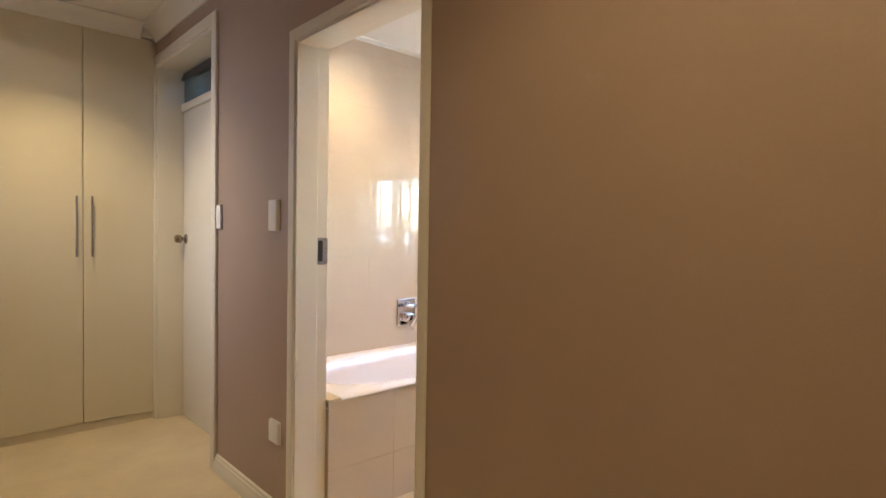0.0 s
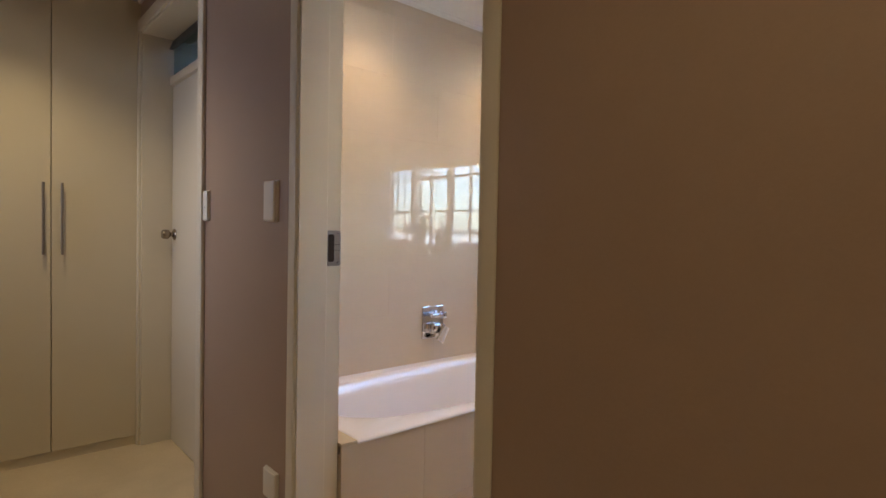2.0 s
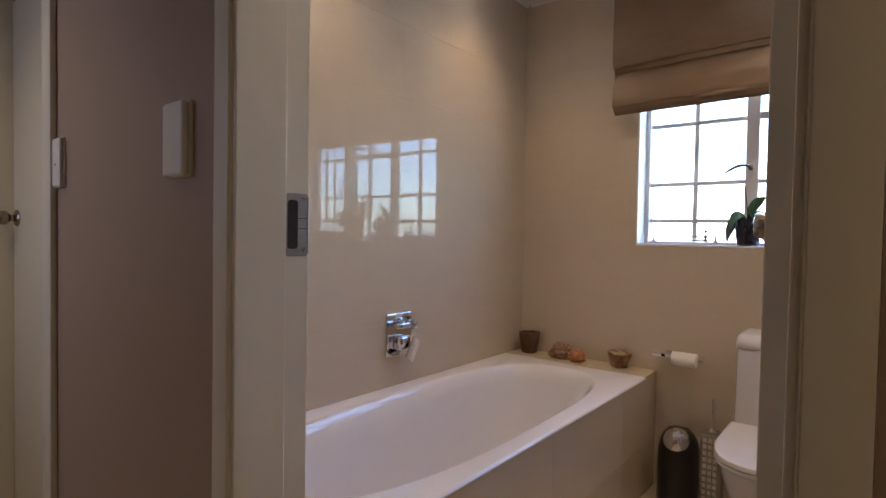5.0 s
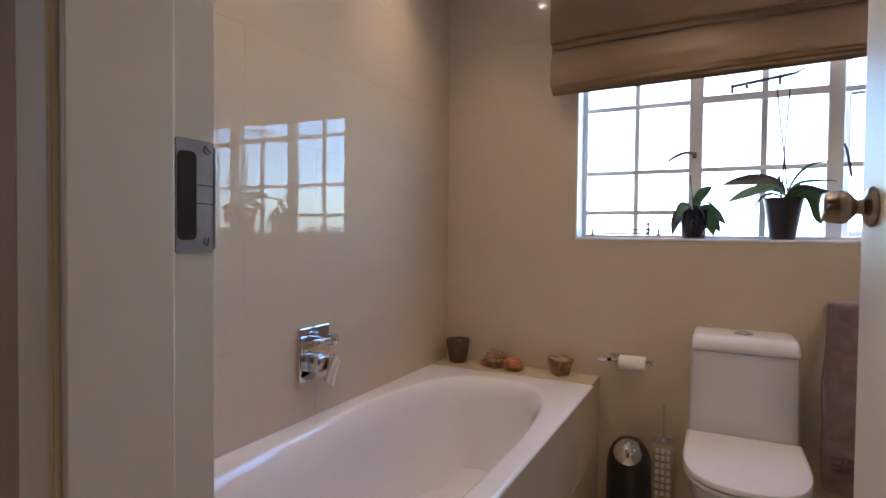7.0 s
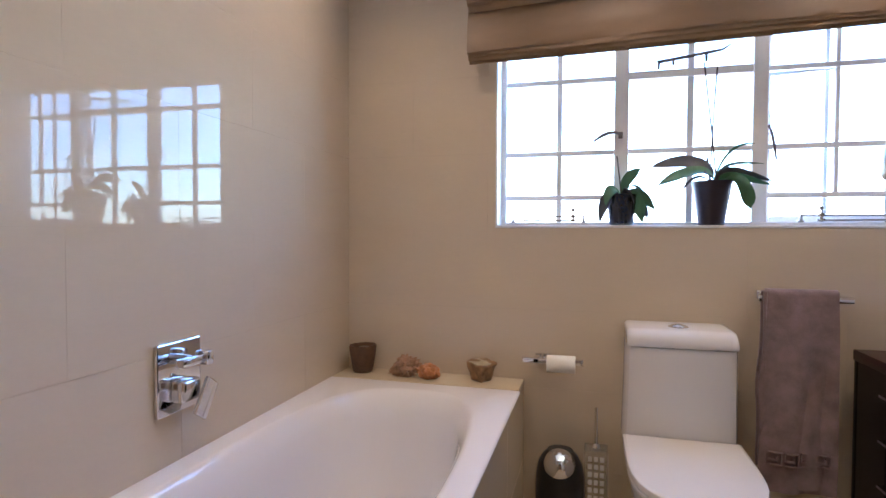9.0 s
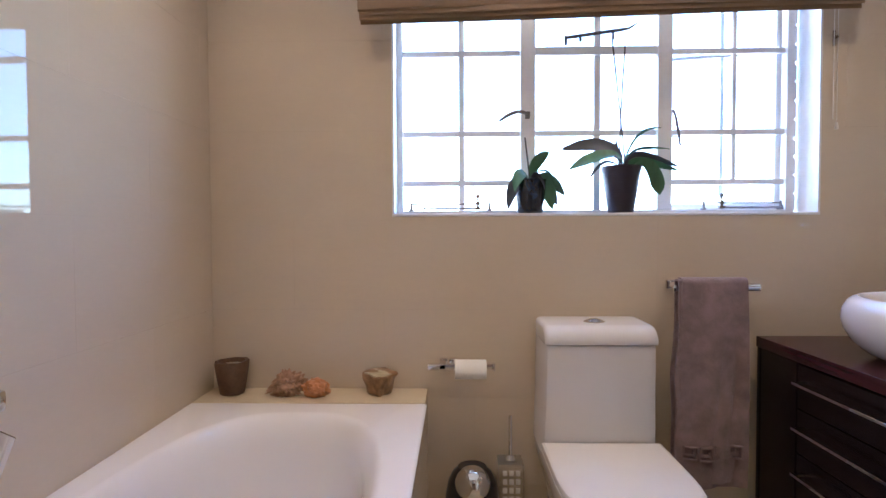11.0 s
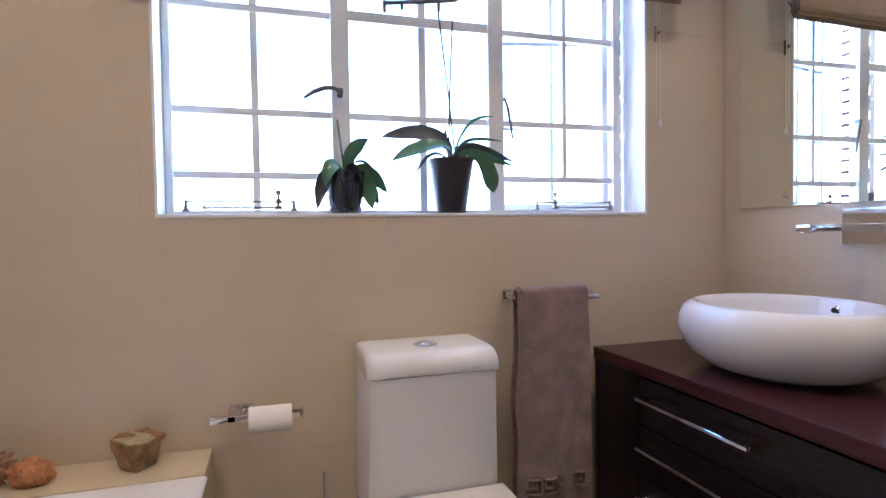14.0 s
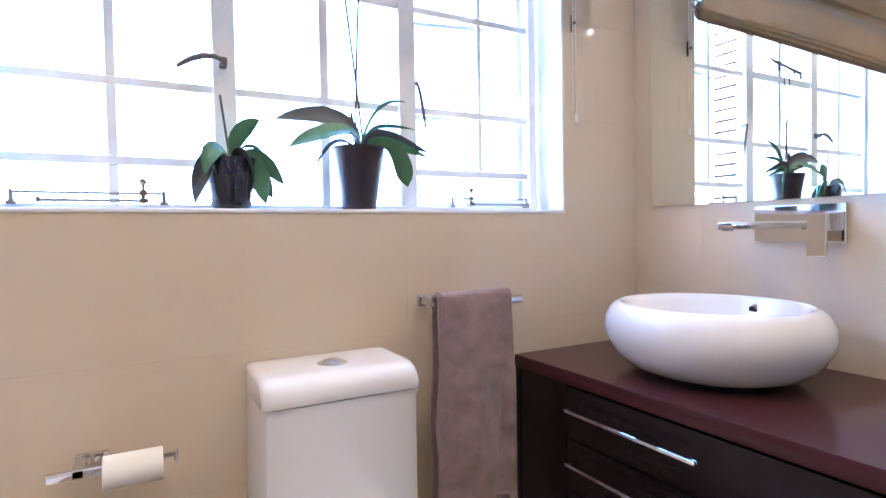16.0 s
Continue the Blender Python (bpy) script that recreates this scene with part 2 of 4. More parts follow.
# wall with the two doorways
bm = B()
box(bm, (XC, -2.6, 0), (XI, DY0, ZC))
box(bm, (XC, DY0, DZ), (XI, DY1, ZC))
box(bm, (XC, DY1, 0), (XI, 2.870, ZC))
box(bm, (XC, 2.870, 2.275), (XI, 3.845, ZC))
box(bm, (XC, 3.845, 0), (XI, 4.60, ZC))
wall_passage = setting("wall_passage", bm, TAUPE, "taupe painted passage wall with doorways")
bm = B()
box(bm, (XI, YN - 0.0055, 0), (XO, YN + 0.085, ZB))
wall_north = setting("wall_north", bm, GROUT)
bm = B()
box(bm, (XI, YS - 0.12, 0), (XO, YS + 0.0055, ZB))
wall_south = setting("wall_south", bm, GROUT)
bm = B()
XT = XW - 0.0055
box(bm, (XT, YS + 0.006, 0), (XO, WY0, ZB))
box(bm, (XT, WY1, 0), (XO, YN - 0.006, ZB))
box(bm, (XT, WY0, 0), (XO, WY1, WZ0 - 0.005))
box(bm, (XT, WY0, WZ1), (XO, WY1, ZB))
wall_east = setting("wall_east", bm, GROUT)
bm = B()
box(bm, (-0.75, -2.6, 0), (-0.65, 4.6, ZC))
box(bm, (-0.65, -2.6, 0), (XC, -2.5, ZC))
box(bm, (-0.65, 4.5, 0), (XC, 4.6, ZC))
setting("wall_back", bm, TAUPE, "taupe painted walls behind the passage")
bm = B()
box(bm, (XI, 4.5, 0), (2.9, 4.6, ZC))
box(bm, (2.9, YN + 0.086, 0), (3.0, 4.6, ZC))
setting("wall_room_beyond", bm, WHITE)

# window reveal lining and sill
bm = B()
box(bm, (XW - 0.009, WY0, WZ0 - 0.004), (WX - 0.016, WY1, WZ0 + 0.006), 0.003)
sill = setting("window_sill", bm, STEELW, "white tiled window sill")
bm = B()
box(bm, (XW - 0.006, WY0, WZ0 + 0.006), (WX + 0.02, WY0 + 0.007, WZ1 - 0.007))
box(bm, (XW - 0.006, WY1 - 0.007, WZ0 + 0.006), (WX + 0.02, WY1, WZ1 - 0.007))
box(bm, (XW - 0.006, WY0, WZ1 - 0.007), (WX + 0.02, WY1, WZ1))
setting("window_reveal", bm, STEELW, "white painted window reveal")


# ---- passage trim ----
def profile_run(bm, prof, a, b, out, up=(0, 0, 1)):
    """Sweeps a profile of (out, up) points from a to b."""
    a, b, out, up = Vector(a), Vector(b), Vector(out), Vector(up)
    ra = [bm.verts.new(a + out * u + up * v) for u, v in prof]
    rb = [bm.verts.new(b + out * u + up * v) for u, v in prof]
    n = len(prof)
    for i in range(n):
        bm.faces.new((ra[i], ra[(i + 1) % n], rb[(i + 1) % n], rb[i]))
    bm.faces.new(ra[::-1])
    bm.faces.new(rb)


SK = [(0, 0), (0.018, 0), (0.018, 0.055), (0.014, 0.062), (0.014, 0.074), (0.008, 0.082), (0.008, 0.092), (0, 0.098)]
bm = B()
profile_run(bm, SK, (XC, DY1 + 0.043, 0), (XC, 2.806, 0), (-1, 0, 0))
profile_run(bm, SK, (XC, -2.5, 0), (XC, DY0 - 0.043, 0), (-1, 0, 0))
setting("baseboard", bm, GLOSSW, "cream moulded skirting board")
CO = [(0, 0), (0, -0.093), (0.010, -0.093), (0.014, -0.080), (0.022, -0.060), (0.036, -0.040), (0.055, -0.024), (0.078, -0.014), (0.093, -0.010), (0.093, 0)]
bm = B()
profile_run(bm, CO, (XC, -2.5, ZC), (XC, CUP, ZC), (-1, 0, 0))
profile_run(bm, CO, (-0.65, -2.5, ZC), (-0.65, CUP, ZC), (1, 0, 0))
profile_run(bm, CO, (-0.557, CUP, ZC), (XC - 0.093, CUP, ZC), (0, -1, 0))
setting("trim_cornice", bm, WHITE, "white coved cornice")
bm = B()
CB = [(u * 0.22, v * 0.22) for u, v in CO]
profile_run(bm, CB, (XI + 0.008, YN - 0.008, ZB), (XW - 0.008, YN - 0.008, ZB), (0, -1, 0))
profile_run(bm, CB, (XW - 0.008, YS + 0.008, ZB), (XW - 0.008, YN - 0.030, ZB), (-1, 0, 0))
setting("trim_bath_cornice", bm, WHITE, "small white bathroom cornice")


def doorway(name, y0, y1, top, wide, near_label, t=0.016):
    """Architrave and lining of an opening in the passage wall."""
    e = thing(name, near_label, "door frame", (XC, (y0 + y1) / 2, 0), kind="structure")
    o = Vector(e.location)

    def put(nm, a, b, bev=0.004):
        b_ = B()
        box(b_, Vector(a) - o, Vector(b) - o, bev)
        return part(nm, b_, GLOSSW, e)
    put("architrave", (XC - t, y0 - wide, 0), (XC, y0 + 0.002, top + wide))
    put("architrave", (XC - t, y1 - 0.002, 0), (XC, y1 + wide, top + wide))
    put("architrave", (XC - t, y0 + 0.002, top - 0.002), (XC, y1 - 0.002, top + wide))
    return e, put


frame_bath, put = doorway("door_1", DY0, DY1, DZ, 0.042, "cream painted bathroom door frame beside the taupe wall", 0.005)
# lining, with the stop that the door closes on
put("lining", (XC - 0.001, DY0 - 0.001, 0), (XI + 0.001, DY0 + 0.004, DZ), 0.001)
put("lining", (XC - 0.001, DY1 - 0.004, 0), (XI + 0.0012, DY1 + 0.001, DZ), 0.0008)
put("lining", (XC - 0.001, DY0 + 0.004, DZ - 0.004), (XI + 0.003, DY1 - 0.004, DZ + 0.001), 0.001)
put("door_stop", (XC + 0.003, DY1 - 0.012, 0), (XC + 0.100, DY1 - 0.004, DZ - 0.004), 0.002)
put("door_stop", (XC + 0.003, DY0 + 0.004, 0), (XC + 0.100, DY0 + 0.012, DZ - 0.004), 0.002)
put("door_stop", (XC + 0.003, DY0 + 0.012, DZ - 0.014), (XC + 0.100, DY1 - 0.012, DZ - 0.004), 0.002)
# strike plate on the lining
o = Vector(frame_bath.location)


def stadium(bm, x0, x1, z0, z1, y_in, y_out, r, seg=6):
    """A flat plate with rounded corners, standing in the x-z plane."""
    ring = []
    for cx, cz, a0 in ((x1 - r, z1 - r, 0), (x0 + r, z1 - r, 90), (x0 + r, z0 + r, 180), (x1 - r, z0 + r, 270)):
        for i in range(seg + 1):
            a = radians(a0 + 90 * i / seg)
            ring.append((cx + r * math.cos(a), cz + r * math.sin(a)))
    f = [bm.verts.new(Vector((x, y_out, z)) - o) for x, z in ring]
    g = [bm.verts.new(Vector((x, y_in, z)) - o) for x, z in ring]
    n = len(ring)
    for i in range(n):
        bm.faces.new((f[i], f[(i + 1) % n], g[(i + 1) % n], g[i]))
    bm.faces.new(f)
    bm.faces.new(g[::-1])


bm = B()
stadium(bm, 1.152, 1.1955, 1.099, 1.210, DY1 - 0.0040, DY1 - 0.0060, 0.003)
box(bm, Vector((1.1950, DY1 - 0.0068, 1.103)) - o, Vector((1.1985, DY1 - 0.0045, 1.205)) - o, 0.001)
plate = part("strike_plate", bm, STEEL, frame_bath, "worn steel strike plate with a latch hole")
# no real hole: a dark piece on the plate paints its shade
bm = B()
stadium(bm, 1.1535, 1.1745, 1.112, 1.198, DY1 - 0.0058, DY1 - 0.0066, 0.006)
part("latch_hole", bm, HOLE, plate, "flat dark piece coloured as the shade in the latch hole")
for sz in (1.1105, 1.2015):
    bm = B()
    rod(bm, Vector((1.187, DY1 - 0.0058, sz)) - o, Vector((1.187, DY1 - 0.0078, sz)) - o, 0.0046, 0.0038, 16)
    screw = part("screw", bm, STEEL, plate)
    bm = B()
    box(bm, (-0.0040, -0.0003, -0.0006), (0.0040, 0.0003, 0.0006))
    bmesh.ops.transform(bm, matrix=Matrix.Translation(Vector((1.187, DY1 - 0.0079, sz)) - o) @ Matrix.Rotation(radians(35 if sz > 1.15 else 100), 4, "Y"), verts=bm.verts)
    part("screw_slot", bm, HOLE, plate, "thin dark bar coloured as the shade in the screw slot")
for sz in (1.148, 1.166):
    bm = B()
    box(bm, Vector((1.1745, DY1 - 0.0062, sz - 0.0005)) - o, Vector((1.1950, DY1 - 0.0060, sz + 0.0005)) - o)
    part("seam", bm, HOLE, plate, "thin dark strip for an engraved seam across the plate")


def knob(parent, at, out, mat=BRASS):
    """A round-cornered door knob with its rose; out is the way that it points."""
    k = B()
    q = Vector(out).to_track_quat("Z", "Y").to_matrix().to_4x4()
    lathe(k, [(0.0, 0.0), (0.031, 0.0), (0.032, 0.003), (0.028, 0.008), (0.018, 0.012), (0.012, 0.015), (0.011, 0.026), (0.0, 0.026)], 28)
    bmesh.ops.transform(k, matrix=Matrix.Translation(at) @ q, verts=k.verts)
    part("rose", k, mat, parent, "worn nickel door rose")
    k = B()
    lathe(k, [(0.0, 0.024), (0.013, 0.024), (0.020, 0.030), (0.0255, 0.036), (0.0265, 0.042), (0.025, 0.060), (0.022, 0.066), (0.016, 0.068), (0.0, 0.067)], 28)
    bmesh.ops.transform(k, matrix=Matrix.Translation(at) @ q, verts=k.verts)
    part("door_knob", k, mat, parent, "worn nickel door knob")


# bathroom door, standing open along the basin side
leaf = thing("door", "cream painted flush door standing open inside the bathroom", "door", (1.222, 1.262, 0.0))
leaf.rotation_euler = (0, 0, math.atan2(0.048, 0.698))
bm = B()
box(bm, (0.0, -0.012, 0.008), (0.705, 0.028, 1.972), 0.003)
part("leaf", bm, GLOSSW, leaf)
bm = B()
box(bm, (0.7035, -0.002, 1.115), (0.7062, 0.018, 1.225), 0.0006)
part("latch_plate", bm, STEEL, leaf)
knob(leaf, (0.645, 0.0280, 1.170), (0, 1, 0))
knob(leaf, (0.645, -0.0120, 1.170), (0, -1, 0))
for hz in (0.25, 1.70):
    bm = B()
    rod(bm, (0.0, -0.016, hz), (0.0, -0.016, hz + 0.09), 0.006)
    part("hinge", bm, STEEL, leaf)

# the room door further down the passage, shut
frame2, put = doorway("door_2", 2.870, 3.845, 2.275, 0.060, "cream frame with a glazed transom round the room door")
put("lining", (XC - 0.001, 2.869, 0), (XI + 0.10, 2.885, 2.275), 0.001)
put("lining", (XC - 0.001, 3.830, 0), (XI + 0.10, 3.846, 2.275), 0.001)
put("lining", (XC - 0.001, 2.885, 2.260), (XI + 0.10, 3.830, 2.276), 0.001)
put("transom_bar", (XI - 0.012, 2.885, 2.005), (XI + 0.05, 3.830, 2.052), 0.003)
o = Vector(frame2.location)
bm = B()
box(bm, Vector((1.205, 2.885, 2.055)) - o, Vector((1.209, 3.83, 2.26)) - o)
pane = part("transom_pane", bm, DIMG, frame2, "grey-blue transom glass")
pane.visible_shadow = False
for k in range(5):
    b_ = B()
    box(b_, Vector((1.18 + 0.004 * k, 2.89, 2.205 + 0.011 * k)) - o, Vector((1.20 + 0.004 * k, 3.825, 2.208 + 0.011 * k)) - o)
    part("louvre", b_, STEEL, frame2, "grey louvre blade")
room_door = thing("door", "cream painted flush room door, shut, with a nickel knob", "door", (1.20, 3.826, 0.0))
bm = B()
box(bm, (0.0, -0.936, 0.008), (0.038, 0.0, 2.0), 0.002)
part("leaf", bm, GLOSSW, room_door)
knob(room_door, (0.0, -0.055, 1.175), (-1, 0, 0))


# ---- built-in cupboard ----
def cupboard_unit(x0, x1, handle_side):
    e = thing("cupboard", "tall cream lacquered built-in cupboard with steel bar handle", "cupboard", (x0, CUP, 0), "passage cupboards")
    w = x1 - x0
    bm = B()
    box(bm, (0.0, 0.022, 0.055), (w, 0.60, 2.434), 0.001)
    part("carcass", bm, CUPW, e)
    bm = B()
    box(bm, (0.0022, 0.0, 0.058), (w - 0.0022, 0.019, 2.436), 0.002)
    door = part("door", bm, CUPW, e)
    hx = w - 0.036 if handle_side > 0 else 0.042
    bm = B()
    rod(bm, (hx, -0.032, 1.065), (hx, -0.032, 1.425), 0.006)
    for z in (1.10, 1.39):
        rod(bm, (hx, 0.002, z), (hx, -0.032, z), 0.0045)
    part("handle", bm, HANDLE, door, "slim brushed steel bar handle")
    bm = B()
    box(bm, (0, 0.010, 0.0), (w, 0.028, 0.0545), 0.001)
    part("plinth", bm, CUPW, e)
    return e


cupboard_unit(0.646, 1.118, -1)
cupboard_unit(0.174, 0.646, 1)
cupboard_unit(-0.298, 0.174, -1)
cupboard_unit(-0.648, -0.298, 1)
bm = B()
box(bm, (-0.65, CUP + 0.004, 2.446), (1.118, CUP + 0.60, ZC))
setting("trim_bulkhead", bm, WHITE, "white bulkhead over the cupboards")


# ---- switches ----
def plate_switch(y0, y1, z0, z1, depth, name="light_switch", label="tall plain white wall control box on the taupe wall", dot=False):
    e = thing(name, label, "light switch", (XC, (y0 + y1) / 2, z0), "passage switches" if name == "light_switch" else "")
    w = (y1 - y0) / 2
    bm = B()
    box(bm, (-0.0065, -w, 0), (0, w, z1 - z0), 0.002, 2)
    part("plate", bm, SWITCH, e)
    bm = B()
    box(bm, (-depth, -w + 0.0015, 0.0015), (-0.006, w - 0.0015, z1 - z0 - 0.0015), 0.006, 3)
    part("cover", bm, SWITCH, e)
    if dot:
        bm = B()
        rod(bm, (-depth + 0.001, 0, (z1 - z0) * 0.45), (-depth - 0.001, 0, (z1 - z0) * 0.45), 0.003, 0.0025, 12)
        part("button", bm, STEEL, e, "tiny grey button")
    return e


plate_switch(2.127, 2.203, 1.234, 1.366, 0.020)
plate_switch(2.747, 2.804, 1.240, 1.362, 0.014, label="narrow white light switch beside the room door frame", dot=True)
plate_switch(2.104, 2.196, 0.345, 0.440, 0.015, "blank_socket_cover", "cream blank socket cover low on the taupe wall")


# ---- window ----
win = thing("window_1", "white steel casement window with glazing bars, right sash open", "window", (WX, 1.405, WZ0), kind="structure")
wo = Vector(win.location)


def wbox(name, y0, y1, z0, z1, dx0=-0.014, dx1=0.014, mat=STEELW, parent=win, bev=0.002, label=""):
    b_ = B()
    box(b_, (dx0, y0 - wo.y, z0 - wo.z), (dx1, y1 - wo.y, z1 - wo.z), bev, 1)
    return part(name, b_, mat, parent, label)


wbox("outer_frame", 2.074, 2.094, WZ0 + 0.006, WZ1 - 0.007, -0.018, 0.02)
wbox("outer_frame", 0.737, 0.763, WZ0 + 0.006, WZ1 - 0.007, -0.018, 0.02)
wbox("outer_frame", 0.763, 2.074, WZ0 + 0.006, 1.127, -0.018, 0.02)
wbox("outer_frame", 0.763, 2.074, 2.03, WZ1 - 0.007, -0.018, 0.02)
wbox("mullion", 1.616, 1.667, 1.127, 2.03, -0.020, 0.02)
wbox("mullion", 1.149, 1.199, 1.127, 2.03, -0.020, 0.02)
for y0, y1, zz in ((1.667, 2.074, (1.222, 1.393, 1.669)), (0.763, 1.149, (1.222, 1.393, 1.669)), (1.199, 1.616, (1.393,))):
    for z in zz:
        wbox("glazing_bar", y0, y1, z - 0.0095, z + 0.0095, -0.008, 0.010)
wbox("transom", 1.199, 1.616, 1.658, 1.687, -0.016, 0.014)
SECT = [(1.667, 2.074, 1.860, 1.880, (1.127, 1.2125, 1.2315, 1.3835, 1.4025, 1.6595, 1.6785, 2.03)),
        (1.199, 1.616, 1.390, 1.413, (1.127, 1.3835, 1.4025, 1.658, 1.687, 2.03)),
        (0.763, 1.149, 0.927, 0.942, (1.127, 1.2125, 1.2315, 1.3835, 1.4025, 1.6595, 1.6785, 2.03))]
for si, (y0, y1, c0, c1, zs) in enumerate(SECT):
    for k in range(0, len(zs), 2):
        low = 1 if (si == 2 and k == 0) else 0
        if not low:
            wbox("glazing_bar", c0, c1, zs[k], zs[k + 1], -0.0075, 0.0095)
        if si < 2:
            for a, b_ in ((y0, c0), (c1, y1)):
                p_ = wbox("pane", a, b_, zs[k], zs[k + 1], 0.0, 0.003, GLASS, bev=0)
                p_.visible_shadow = False
# ragged putty at the side of the frame
for k in range(14):
    z = WZ0 + 0.012 + k * 0.064
    wbox("putty", 0.720, 0.731, z, z + 0.050 + 0.010 * random.random(), -0.002, 0.012, STEELW, bev=0.003)

# open outward sash
SW, SH0, SH1 = 0.385, 0.02, 0.925
bm = B()
box(bm, (0, 0.0, SH0), (0.018, 0.022, SH1), 0.002, 1)
box(bm, (0, SW - 0.022, SH0), (0.018, SW, SH1), 0.002, 1)
box(bm, (0, 0.022, SH0), (0.018, SW - 0.022, SH0 + 0.022), 0.002, 1)
box(bm, (0, 0.022, SH1 - 0.022), (0.018, SW - 0.022, SH1), 0.002, 1)
sash = part("sash", bm, STEELW, win, "white steel sash standing ajar outwards")
sash.location = Vector((WX + 0.022, 0.755, WZ0)) - wo
sash.rotation_euler = (0, 0, radians(-13))


def sbox(name, y0, y1, z0, z1, mat=STEELW, d=0.018):
    b_ = B()
    box(b_, (0, y0, z0), (d, y1, z1), 0.002, 1)
    return part(name, b_, mat, sash)


for z in (0.285, 0.56):
    sbox("sash_bar", 0.022, SW - 0.022, z, z + 0.014, d=0.012)
sbox("sash_bar", SW / 2 - 0.007, SW / 2 + 0.007, SH0 + 0.022, 0.285, d=0.012)
sbox("sash_bar", SW / 2 - 0.007, SW / 2 + 0.007, 0.299, 0.56, d=0.012)
sbox("sash_bar", SW / 2 - 0.007, SW / 2 + 0.007, 0.574, SH1 - 0.022, d=0.012)
p_ = sbox("pane", 0.022, SW - 0.022, SH0 + 0.022, SH1 - 0.022, clear_glass("sash_glass", (0.93, 0.97, 0.98)), 0.0025)
p_.visible_shadow = False


def casement_handle(at, way, long=0.105, drop=0.0, slim=0.8):
    """A curved lever on its small keep."""
    bm = B()
    f = min(1.0, slim / 0.8) ** 2
    box(bm, (-0.012, -0.008 * f, -0.012 * f), (0.0, 0.008 * f, 0.012 * f), 0.003 * f)
    box(bm, (-0.026, -0.008 * f, -0.008 * f), (-0.010, 0.008 * f, 0.010 * f), 0.003 * f)
    e = part("handle", bm, BRONZE, win, "grey bronze casement handle")
    e.location = Vector(at) - wo
    bm = B()
    pts_ = [(0.0, 0.0), (0.02, 0.012), (0.045, 0.016), (0.075, 0.010), (0.105, -0.004)]
    for (u0, v0), (u1, v1), r0, r1 in zip(pts_, pts_[1:], (0.006, 0.007, 0.0085, 0.008), (0.007, 0.0085, 0.008, 0.005)):
        s = long / 0.105
        rod(bm, (-0.024, way * u0 * s, v0 - drop * u0), (-0.024, way * u1 * s, v1 - drop * u1), r0 * slim, r1 * slim, 12)
    part("lever", bm, BRONZE, e)
    return e


casement_handle((WX - 0.018, 1.645, 1.452), 1, 0.098, 0.18, 0.86)
casement_handle((WX - 0.002, 1.148, 1.462), -1, 0.024, 1.10, 0.60)

stay = thing("window_stay", "long grey bronze fanlight stay across the transom", "window stay", (WX - 0.018, 1.41, 1.70))
bm = B()
rod(bm, (-0.010, 0.105, 0.012), (-0.016, -0.075, 0.034), 0.0065, 0.0065, 12)
rod(bm, (-0.016, -0.075, 0.034), (-0.016, -0.105, 0.038), 0.0065, 0.005, 12)
rod(bm, (-0.016, -0.105, 0.038), (-0.018, -0.135, 0.056), 0.005, 0.0025, 12)
part("arm", bm, BRONZE, stay)
for yy, zz in ((0.105, 0.012), (-0.055, 0.028), (0.055, 0.016)):
    bm = B()
    rod(bm, (-0.011, yy, zz - 0.026 if yy != 0.055 else zz - 0.018), (-0.011, yy, zz + 0.006), 0.005, 0.006, 12)
    part("pin", bm, BRONZE, stay)


def peg_stay(y0, y1, yk):
    e = thing("casement_stay", "slim steel casement stay with thumbscrew on the window rail", "window stay", (WX - 0.022, (y0 + y1) / 2, 1.127), "casement stays")
    c = (y0 + y1) / 2
    bm = B()
    rod(bm, (-0.006, y0 - c, 0.022), (-0.006, y1 - c, 0.022), 0.0030, seg=10)
    rod(bm, (-0.014, y0 - c if yk > c else yk - c, 0.006), (-0.014, yk - c if yk > c else y1 - c - 0.045, 0.006), 0.0034, seg=10)
    rod(bm, (-0.014, (y0 if yk > c else y1 - 0.045) - c, 0.001), (-0.014, (y0 if yk > c else y1 - 0.045) - c, 0.013), 0.0045, seg=10)
    part("bar", bm, STEEL, e)
    for y in (y0, y1):
        bm = B()
        rod(bm, (-0.006, y - c, 0.0), (-0.006, y - c, 0.028), 0.0055, 0.0035, 10)
        box(bm, (-0.010, y - c - 0.009, -0.002), (0.006, y - c + 0.009, 0.005), 0.0015)
        part("bracket", bm, STEEL, e)
    bm = B()
    box(bm, (-0.018, yk - c - 0.010, 0.001), (-0.002, yk - c + 0.010, 0.011), 0.002)
    box(bm, (-0.014, yk - c - 0.008, 0.017), (0.0, yk - c + 0.008, 0.030), 0.002)
    rod(bm, (-0.010, yk - c, 0.0), (-0.010, yk - c, 0.030), 0.005, 0.005, 12)
    rod(bm, (-0.010, yk - c, 0.030), (-0.010, yk - c, 0.040), 0.003, 0.003, 10)
    bmesh.ops.create_uvsphere(bm, u_segments=12, v_segments=8, radius=0.0080, matrix=Matrix.Translation((-0.010, yk - c, 0.047)))
    part("thumbscrew", bm, BRASS, e)


peg_stay(1.775, 2.045, 1.815)
peg_stay(0.785, 1.045, 0.985)

# ---- roman blind ----
blind = thing("roman_blind", "taupe satin roman blind drawn up in folds above the window", "blind", (3.10, 1.414, 1.738))
blind.rotation_euler = (-0.020, 0, 0)
BY0, BY1 = 0.634 - 1.414, 2.194 - 1.414


